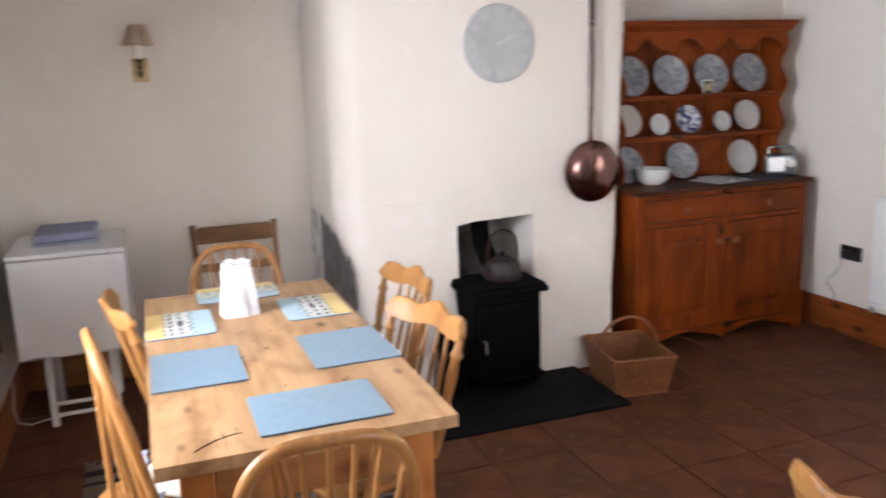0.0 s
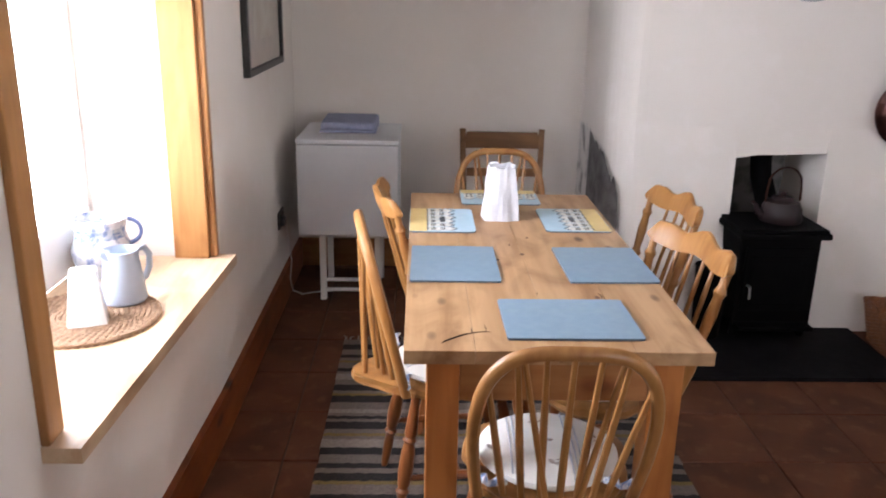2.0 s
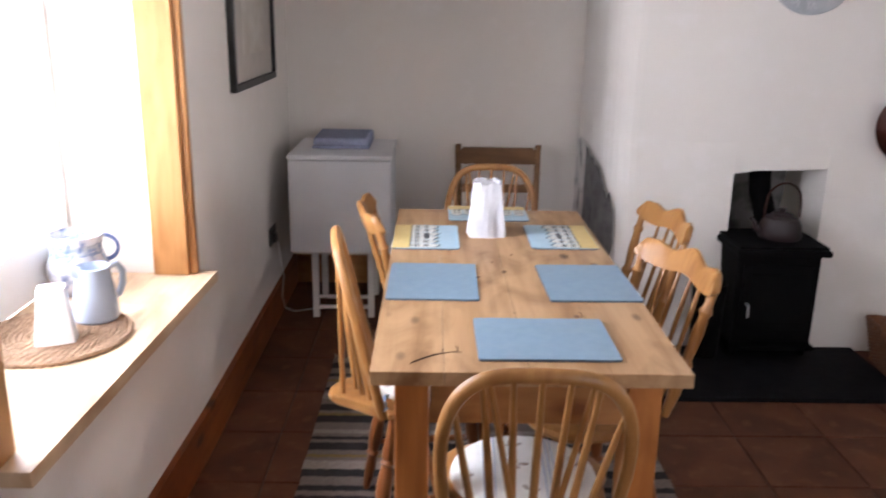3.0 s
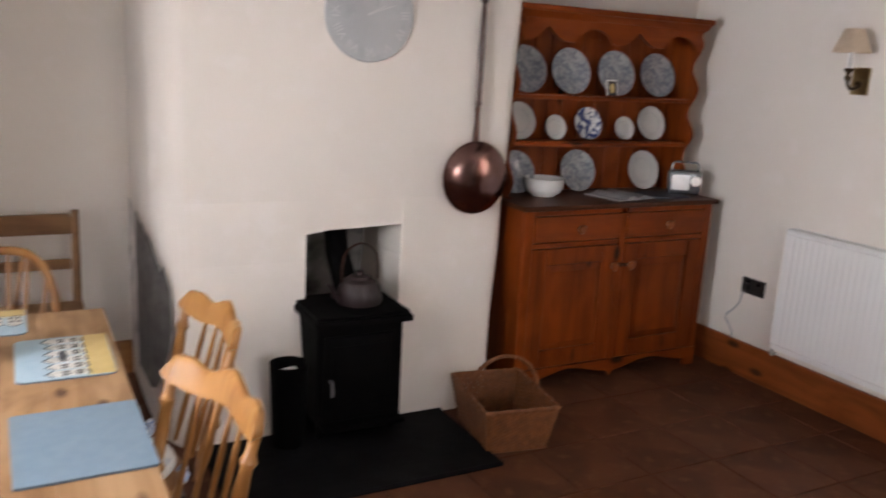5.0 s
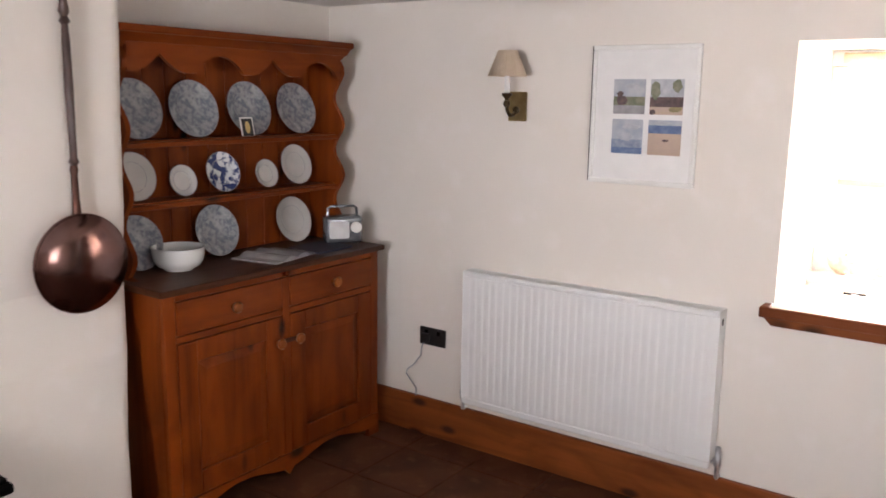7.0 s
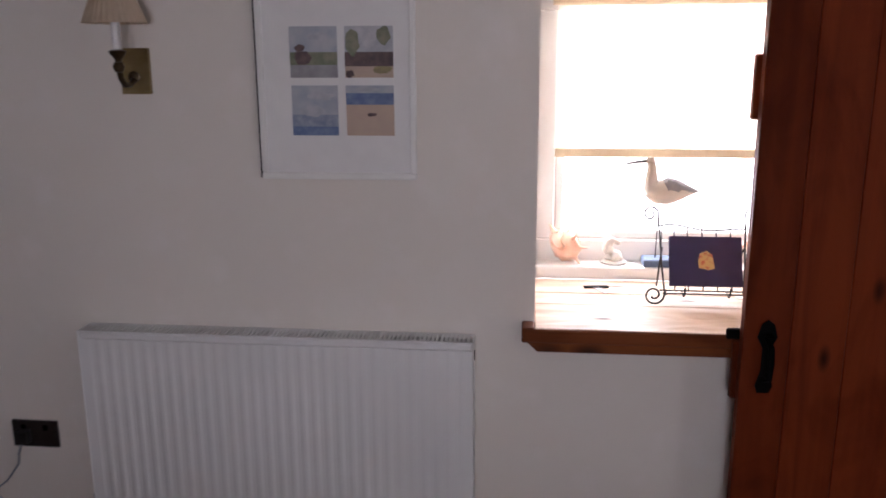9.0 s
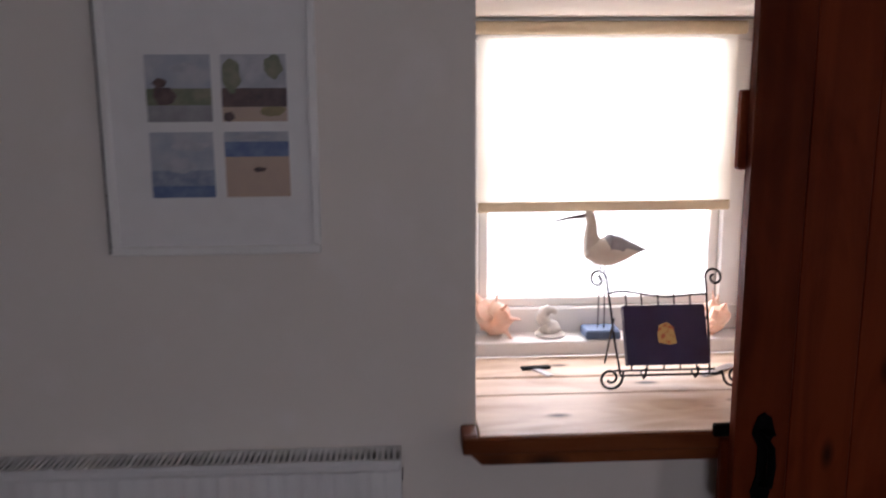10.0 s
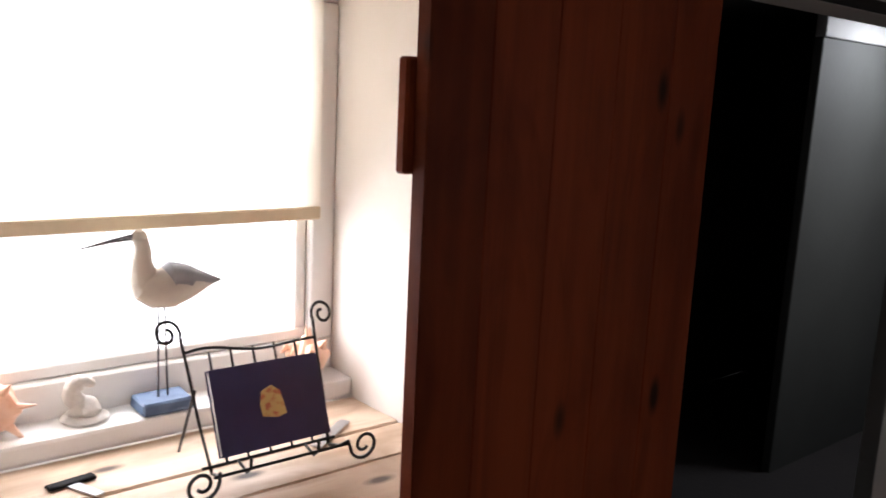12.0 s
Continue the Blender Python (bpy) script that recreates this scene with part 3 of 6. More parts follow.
part("mount", box((-0.012, 2.664, 1.293), (-0.004, 3.052, 1.78)), PAPER, pf)
SKYC = material("photo_sky", (0.32, 0.35, 0.43), 0.5, second=(0.46, 0.47, 0.50), scale=22)
SEA = material("photo_sea", (0.085, 0.13, 0.28), 0.5, second=(0.16, 0.22, 0.36), scale=40)
SAND = material("photo_sand", (0.50, 0.37, 0.28), 0.5, second=(0.46, 0.34, 0.27), scale=30)
GREEN = material("photo_field", (0.12, 0.145, 0.085), 0.5, second=(0.24, 0.23, 0.16), scale=40)
ROCK = material("photo_rock", (0.06, 0.035, 0.04), 0.5, second=(0.14, 0.085, 0.075), scale=50)
STONEP = material("photo_path", (0.34, 0.33, 0.34), 0.5, second=(0.24, 0.23, 0.25), scale=30)


def photo(y0, y1, z0, z1, bands):
    """A photograph of horizontal bands (bottom, top, material) as parts of its height."""
    p = part("photograph", box((-0.0135, y0, z0), (-0.0122, y1, z1)), bands[0][2], pf)
    for k, (b, t, mat) in enumerate(bands[1:]):
        part("picture_area", box((-0.0150, y0, z0 + b * (z1 - z0)), (-0.0136, y1, z0 + t * (z1 - z0))), mat, p)
    return p


p1 = photo(2.853, 2.979, 1.542, 1.672, [(0, 1, STONEP), (0.25, 0.5, GREEN), (0.5, 1, SKYC)])


def blob(parent, y, z, w, h, mat, seed, off=0.0165):
    """A ragged printed shape lying on a photograph."""
    pts = []
    for k in range(18):
        a = 2 * math.pi * k / 18
        f = 1 + 0.45 * noise.noise(Vector((math.cos(a) * 1.7, math.sin(a) * 1.7, seed)))
        pts.append((y + w / 2 * f * math.cos(a), z + h / 2 * f * math.sin(a)))
    part("picture_area", prism(pts, 0, -off, -off + 0.0012), mat, parent)


MAT_SUN = material("photo_dry_grass", (0.34, 0.28, 0.12), 0.5, second=(0.22, 0.18, 0.09), scale=40)
CLOUD = material("photo_cloud", (0.50, 0.50, 0.53), 0.5, second=(0.36, 0.37, 0.42), scale=35)
blob(p1, 2.945, 1.592, 0.045, 0.036, ROCK, 1)
blob(p1, 2.950, 1.618, 0.026, 0.020, ROCK, 4, 0.0180)
blob(p1, 2.90, 1.645, 0.05, 0.022, CLOUD, 9)
p2 = photo(2.706, 2.833, 1.542, 1.672, [(0, 1, CLOUD), (0.0, 0.22, SAND), (0.22, 0.5, ROCK)])
blob(p2, 2.812, 1.632, 0.036, 0.062, GREEN, 12)
blob(p2, 2.730, 1.648, 0.036, 0.040, GREEN, 15)
blob(p2, 2.735, 1.562, 0.05, 0.02, MAT_SUN, 18)
blob(p2, 2.82, 1.552, 0.022, 0.018, ROCK, 21)
p3 = photo(2.855, 2.979, 1.392, 1.522, [(0, 1, SKYC), (0.0, 0.18, SEA), (0.18, 0.42, material("photo_surf", (0.30, 0.34, 0.42), 0.5, second=(0.17, 0.21, 0.31), scale=60))])
p4 = photo(2.706, 2.833, 1.392, 1.522, [(0, 1, SAND), (0.62, 0.85, SEA), (0.85, 1.0, SKYC)])
blob(p3, 2.925, 1.455, 0.06, 0.03, CLOUD, 24)
blob(p3, 2.90, 1.495, 0.08, 0.018, CLOUD, 27)
blob(p4, 2.764, 1.447, 0.024, 0.010, ROCK, 30)
blob(p4, 2.775, 1.512, 0.07, 0.010, CLOUD, 33)

pw = thing("black_framed_print", "tall print with a wide mount in a thick black frame", "picture")
for lo, hi in (((0.001, 3.64, 1.195), (0.028, 4.47, 1.225)), ((0.001, 3.64, 1.735), (0.028, 4.47, 1.765)), ((0.001, 3.64, 1.225), (0.028, 3.67, 1.735)), ((0.001, 4.44, 1.225), (0.028, 4.47, 1.735))):
    part("frame_bar", box(lo, hi, 0.003), BLACK_FRAME, pw)
part("mount", box((0.002, 3.67, 1.225), (0.012, 4.44, 1.735)), material("buff_mount", (0.52, 0.46, 0.41), 0.6, second=(0.47, 0.42, 0.37), scale=12), pw)
part("print", box((0.0125, 3.83, 1.33), (0.0135, 4.28, 1.64)), material("print_ink", (0.50, 0.44, 0.37), 0.7, second=(0.62, 0.58, 0.52), scale=8), pw)


def socket(m, name="double_socket"):
    ob = thing(name, "dark bronze double wall socket with a plug", "socket", m, "wall sockets")
    p = part("plate", box((-0.073, -0.008, -0.043), (0.073, 0.0, 0.043), 0.003, 2), SCREEN, ob)
    for x in (-0.035, 0.035):
        part("rocker", box((x - 0.008, -0.0115, 0.012), (x + 0.008, -0.0085, 0.03), 0.001), IRON, p)
    part("plug", box((-0.055, -0.032, -0.025), (-0.012, -0.0085, 0.016), 0.006, 2), SCREEN, ob)
    return ob


s1 = socket(pose(W, 3.826, 0.487, 0, 0, -90))
copy_thing(s1, pose(0.0, 4.33, 0.44, 0, 0, 90))
CABLE_G = material("grey_flex", (0.30, 0.32, 0.37), 0.5, second=(0.25, 0.27, 0.3), scale=30)
CABLE_W = material("white_flex", (0.7, 0.7, 0.69), 0.5, second=(0.65, 0.65, 0.64), scale=30)
c1 = thing("power_cable", "thin grey flex hanging from the wall socket", "cable")
part("flex", tube([(W - 0.034, 3.858, 0.462), (W - 0.031, 3.872, 0.43), (W - 0.028, 3.878, 0.395), (W - 0.026, 3.925, 0.335), (W - 0.026, 3.958, 0.31), (W - 0.026, 3.965, 0.285), (W - 0.026, 3.93, 0.25), (W - 0.026, 3.905, 0.225), (W - 0.024, 3.91, 0.188), (W - 0.008, 3.912, 0.1865)], 0.003, 6), CABLE_G, c1, smooth=True)
c2 = thing("appliance_cable", "white flex looping from the socket to the floor", "cable")
part("flex", tube([(0.036, 4.297, 0.415), (0.042, 4.31, 0.33), (0.05, 4.335, 0.22), (0.04, 4.33, 0.12), (0.05, 4.35, 0.05), (0.09, 4.40, 0.012), (0.15, 4.45, 0.006), (0.24, 4.47, 0.006)], 0.0035, 6), CABLE_W, c2, smooth=True)

# ---- radiator ----
rad = thing("panel_radiator", "white ribbed panel radiator under the framed print", "radiator")
RX, RY0, RY1, RZ0, RZ1 = 4.437, 2.495, 3.612, 0.235, 0.846
bm = bmesh.new()
n = 31
pts = [(RX, RY0), (RX, RY0 + 0.025)]
for k in range(n):
    a = RY0 + 0.025 + (RY1 - RY0 - 0.05) * k / n
    d = (RY1 - RY0 - 0.05) / n
    pts += [(RX, a + d * 0.10), (RX + 0.002, a + d * 0.36), (RX + 0.002, a + d * 0.64), (RX, a + d * 0.90)]
pts += [(RX, RY1), (RX + 0.016, RY1), (RX + 0.016, RY0)]
prism(pts, 2, RZ0 + 0.03, RZ1 - 0.025, bm)
part("front_panel", bm, RADIATOR, rad)
part("panel_edge", boxes(((RX, RY0, RZ0), (RX + 0.016, RY1, RZ0 + 0.0295)), ((RX, RY0, RZ1 - 0.0245), (RX + 0.016, RY1, RZ1 - 0.004)), bevel=0.004), RADIATOR, rad)
part("back_panel", box((RX + 0.056, RY0, RZ0), (RX + 0.072, RY1, RZ1 - 0.004), 0.004), RADIATOR, rad)
for y in (RY0 - 0.003, RY1 + 0.0):
    part("side_cover", box((RX - 0.001, y, RZ0 + 0.03), (RX + 0.074, y + 0.003, RZ1), 0.001), RADIATOR, rad)
part("grille_rim", boxes(((RX - 0.001, RY0, RZ1 - 0.0035), (RX + 0.008, RY1, RZ1)), ((RX + 0.064, RY0, RZ1 - 0.0035), (RX + 0.074, RY1, RZ1))), RADIATOR, rad)
bar = box((RX + 0.0085, -0.003, RZ1 - 0.003), (RX + 0.0635, 0.003, RZ1 - 0.0005))
me0 = part("grille_bar", bar, RADIATOR, rad, at=pose(0, RY0 + 0.012, 0)).data
for k in range(1, 92):
    ob = new("grille_bar", me0)
    ob.parent = rad
    ob.matrix_basis = pose(0, RY0 + 0.012 + 0.0121 * k, 0)
for y, s in ((RY0 - 0.02, -1), (RY1 + 0.022, 1)):
    v = part("valve", lathe([(0.008, 0.19), (0.008, 0.235), (0.013, 0.24), (0.013, 0.275), (0.010, 0.28), (0.010, 0.315), (0.0, 0.318)], 12, m=Matrix.Translation((RX + 0.045, y, 0))), STEEL, rad, "chrome radiator valve", smooth=True)
    part("valve_tail", tube([(RX + 0.045, y, 0.26), (RX + 0.045, y - s * 0.03, 0.26)], 0.009, 10), STEEL, v, smooth=True)
    part("pipe", tube([(RX + 0.045, y, 0.195), (RX + 0.046, y, 0.19), (RX + 0.058, y, 0.186), (W + 0.01, y, 0.192)], 0.0065, 10), RADIATOR, v, smooth=True)
part("bleed_valve", box((RX + 0.02, RY0 - 0.006, 0.79), (RX + 0.034, RY0 - 0.0035, 0.815), 0.001), SCREEN, rad)

# ---- dining table ----
TX0, TX1, TY0, TY1, TZ = 0.663, 1.341, 1.975, 3.435, 0.795
table = thing("dining_table", "rustic solid pine dining table with square legs", "table")
edges = [TX0, TX0 + 0.155, TX0 + 0.335, TX0 + 0.505, TX1]
for a, b in zip(edges, edges[1:]):
    part("top_board", box((a + 0.0003, TY0, TZ - 0.032), (b - 0.0003, TY1, TZ), 0.0016, 2), PINE_Y, table)
for x in (TX0 + 0.05, TX1 - 0.125):
    for y in (TY0 + 0.04, TY1 - 0.115):
        part("leg", box((x, y, 0.004), (x + 0.075, y + 0.075, TZ - 0.0325), 0.005, 2), PINE_Z, table)
part("apron", box((TX0 + 0.1255, TY0 + 0.052, TZ - 0.145), (TX1 - 0.1255, TY0 + 0.074, TZ - 0.0325), 0.002), PINE_X, table)
part("apron", box((TX0 + 0.1255, TY1 - 0.074, TZ - 0.145), (TX1 - 0.1255, TY1 - 0.052, TZ - 0.0325), 0.002), PINE_X, table)
part("apron", box((TX0 + 0.062, TY0 + 0.1155, TZ - 0.145), (TX0 + 0.084, TY1 - 0.1155, TZ - 0.0325), 0.002), PINE_Y, table)
part("apron", box((TX1 - 0.084, TY0 + 0.1155, TZ - 0.145), (TX1 - 0.062, TY1 - 0.1155, TZ - 0.0325), 0.002), PINE_Y, table)
KNOTW = material("resin_knot", (0.16, 0.07, 0.028), 0.6, second=(0.07, 0.028, 0.012), scale=90)
CRACK = material("dark_crack", (0.035, 0.016, 0.008), 0.9, second=(0.06, 0.03, 0.015), scale=50)
part("split", tube([(0.745 + 0.115 * t, 2.015 + 0.065 * math.sin(t * 1.7), TZ + 0.0002) for t in [k / 12 for k in range(13)]], [0.0005] + [0.0035] * 6 + [0.002] * 5 + [0.0005], 6, flat=0.15), CRACK, table,
     "dark curved split in the board")

rnd = random.Random(21)
for k in range(13):
    x0, y0 = rnd.uniform(TX0 + 0.05, TX1 - 0.06), rnd.uniform(TY0 + 0.04, TY1 - 0.1)
    ln, bend = rnd.uniform(0.012, 0.05), rnd.uniform(-0.008, 0.008)
    part("scratch", tube([(x0 + bend * math.sin(3 * t), y0 + ln * t, TZ + 0.0001) for t in (0, 0.25, 0.5, 0.75, 1)], [0.0003, 0.0016, 0.0022, 0.0014, 0.0003], 6, flat=0.12), CRACK, table)
for k in range(8):
    x0, y0, q = rnd.uniform(TX0 + 0.04, TX1 - 0.04), rnd.uniform(TY0 + 0.04, TY1 - 0.1), rnd.uniform(0.004, 0.009)
    part("knot", lathe([(0.0, 0.0), (q, 0.0), (q * 0.9, 0.00025), (0.0, 0.0003)], 12, m=pose(x0, y0, TZ - 0.00005) @ Matrix.Diagonal((1, 1.7, 1, 1))), KNOTW, table, "dark resin knot")


def rounded(x0, x1, y0, y1, r, z0, z1):
    pts = []
    for cx, cy, a in ((x1 - r, y1 - r, 0), (x0 + r, y1 - r, 90), (x0 + r, y0 + r, 180), (x1 - r, y0 + r, 270)):
        pts += [(cx + r * math.cos(radians(a + 18 * k)), cy + r * math.sin(radians(a + 18 * k))) for k in range(6)]
    return prism(pts, 2, z0, z1)


def blue_mat(x, y, turn):
    ob = thing("placemat", "plain pale blue cork-backed placemat on the table", "placemat", pose(x, y, TZ, 0, 0, turn), "plain placemats")
    part("backing", rounded(-0.155, 0.155, -0.122, 0.122, 0.008, 0.0005, 0.0045), CORK, ob)
    part("face", rounded(-0.155, 0.155, -0.122, 0.122, 0.008, 0.0047, 0.0062), MAT_BLUE, ob)
    return ob


bmat = blue_mat(1.047, 2.155, 0.5)
copy_thing(bmat, pose(0.794, 2.565, TZ, 0, 0, 89.5))
copy_thing(bmat, pose(1.219, 2.567, TZ, 0, 0, 91))
MAT_Y = material("mat_sand", (0.62, 0.47, 0.19), 0.5, second=(0.57, 0.42, 0.16), scale=30)
MAT_W = material("mat_cream", (0.72, 0.70, 0.66), 0.5, second=(0.5, 0.49, 0.44), scale=60)
MAT_L = material("mat_sea", (0.33, 0.47, 0.56), 0.5, second=(0.37, 0.5, 0.58), scale=30)
INK = material("mat_ink", (0.02, 0.022, 0.03), 0.5, second=(0.04, 0.04, 0.05), scale=30)


def picture_mat(x, y, turn):
    ob = thing("placemat", "printed seaside placemat with a yellow shore and white huts", "placemat", pose(x, y, TZ, 0, 0, turn), "printed placemats")
    part("backing", rounded(-0.145, 0.145, -0.108, 0.108, 0.02, 0.0005, 0.0042), CORK, ob)
    f = part("face", rounded(-0.145, 0.145, -0.108, 0.108, 0.02, 0.0044, 0.0056), MAT_L, ob)
    part("print_area", prism([(-0.143, -0.106), (0.143, -0.106), (0.143, -0.05), (-0.143, -0.045)], 2, 0.0057, 0.0061), MAT_Y, f)
    rnd = random.Random(4)
    for k in range(6):
        x0 = -0.135 + k * 0.046
        top = 0.02 + rnd.uniform(0, 0.018)
        part("print_area", prism([(x0, -0.045), (x0 + 0.038, -0.045), (x0 + 0.038, top), (x0 + 0.019, top + 0.016), (x0, top)], 2, 0.0057, 0.0062), MAT_W, f)
        for j in range(2):
            for q in (-0.036, -0.006):
                part("print_area", prism([(x0 + 0.005 + 0.016 * j, q), (x0 + 0.015 + 0.016 * j, q), (x0 + 0.015 + 0.016 * j, q + 0.016), (x0 + 0.005 + 0.016 * j, q + 0.016)], 2, 0.0063, 0.0066), INK, f)
        part("print_area", prism([(x0 - 0.002, top), (x0 + 0.019, top + 0.018), (x0 + 0.040, top), (x0 + 0.040, top + 0.005), (x0 + 0.019, top + 0.024), (x0 - 0.002, top + 0.005)], 2, 0.0063, 0.0066), INK, f)
        part("print_area", prism([(x0, -0.052), (x0 + 0.03, -0.049), (x0 + 0.03, -0.044), (x0, -0.046)], 2, 0.0063, 0.0066), INK, f)
    part("print_area", prism([(-0.03, 0.0), (0.0, -0.008), (0.035, 0.0), (0.03, 0.012), (-0.028, 0.012)], 2, 0.0067, 0.007), INK, f)
    return ob


pm = picture_mat(0.77, 3.025, -90)
copy_thing(pm, pose(1.216, 3.045, TZ, 0, 0, 90))
copy_thing(pm, pose(0.995, 3.36, TZ, 0, 0, 180))
CERAMIC = material("crinkled_white_ceramic", (0.60, 0.60, 0.62), 0.35, second=(0.48, 0.48, 0.51), scale=12, bump=0.7, bump_scale=16)


def tapered(name, label, x, y, z, w0, w1, h, turn, mat, wave=0.0):
    """A four-sided tapering pot with a wavy open top."""
    ob = thing(name, label, "vase" if wave else "shaker", pose(x, y, z, 0, 0, turn))
    bm = bmesh.new()
    rings = []
    n = 10
    for k in range(n + 1):
        t = k / n
        w = w0 + (w1 - w0) * t
        ring = []
        for j in range(24):
            a = 2 * math.pi * j / 24 + math.pi / 4
            c, s_ = math.cos(a), math.sin(a)
            q = max(abs(c), abs(s_))
            r = w / 2 / (0.25 + 0.75 * q)
            wob = 1 + wave * (math.sin(5 * t + j * 1.7) * 0.8 - (1.5 if j % 5 == 2 else 0))
            zz = h * t + (0.0035 * (1 if j % 4 < 2 else -1) if wave and k == n else 0)
            ring.append(bm.verts.new((r * c * wob, r * s_ * wob, zz)))
        rings.append(ring)
    for p, q in zip(rings, rings[1:]):
        for j in range(24):
            bm.faces.new((p[j], p[(j + 1) % 24], q[(j + 1) % 24], q[j]))
    bm.faces.new(rings[0][::-1])
    inner = [bm.verts.new((v.co.x * 0.88, v.co.y * 0.88, v.co.z)) for v in rings[-1]]
    deep = [bm.verts.new((v.co.x, v.co.y, h * 0.7)) for v in inner]
    for j in range(24):
        i = (j + 1) % 24
        bm.faces.new((rings[-1][j], rings[-1][i], inner[i], inner[j]))
        bm.faces.new((inner[j], inner[i], deep[i], deep[j]))
    bm.faces.new(deep)
    part("body", bm, mat, ob, smooth=not wave)
    return ob


tapered("paper_bag_vase", "white crinkled ceramic vase like a folded paper bag", 0.973, 3.09, TZ, 0.128, 0.090, 0.180, 2, CERAMIC, 0.045)

# ---- chairs ----
CUSHION = material("cushion_ticking", (0.74, 0.72, 0.68), 0.95, second=(0.70, 0.67, 0.62), scale=25, bump=0.2, bump_scale=150)
STRIPE = material("cushion_stripe", (0.34, 0.37, 0.44), 0.95, second=(0.44, 0.46, 0.51), scale=60)
SPRIG = material("cushion_sprig", (0.30, 0.235, 0.20), 0.95, second=(0.44, 0.38, 0.35), scale=80)
GINGHAM = material("gingham_tie", (0.20, 0.28, 0.46), 0.95, second=(0.66, 0.68, 0.72), scale=90, mix=(0.45, 0.55))


def turned_leg(top, foot, bm=None):
    """A splayed leg with turned rings."""
    a, b = Vector(top), Vector(foot)
    prof = [(0.0, 0.013), (0.08, 0.014), (0.2, 0.017), (0.27, 0.019), (0.29, 0.015), (0.31, 0.021), (0.33, 0.015), (0.40, 0.020), (0.52, 0.022), (0.62, 0.018), (0.65, 0.014), (0.67, 0.021), (0.70, 0.014), (0.80, 0.016), (0.92, 0.014), (1.0, 0.010)]
    return tube([a.lerp(b, t) for t, _ in prof], [r for _, r in prof], 10, bm)


def seat_mesh(w, d, z):
    """A saddle seat with rounded sides."""
    pts = []
    for k in range(32):
        a = 2 * math.pi * k / 32
        c, s_ = math.cos(a), math.sin(a)
        r = 1 / (abs(c) ** 2.8 + abs(s_) ** 2.8) ** (1 / 2.8)
        wd = w * (1.0 if s_ > 0 else 0.92)
        pts.append((wd / 2 * r * c, d / 2 * r * s_))
    bm = bmesh.new()
    rows = [[bm.verts.new((x * f, y * f, zz)) for x, y in pts] for f, zz in ((0.90, z - 0.034), (0.97, z - 0.028), (1.0, z - 0.016), (0.985, z - 0.004), (0.95, z), (0.6, z - 0.006))]
    for p, q in zip(rows, rows[1:]):
        for k in range(32):
            bm.faces.new((p[k], p[(k + 1) % 32], q[(k + 1) % 32], q[k]))
    bm.faces.new(rows[0][::-1])
    bm.faces.new(rows[-1])
    return bm


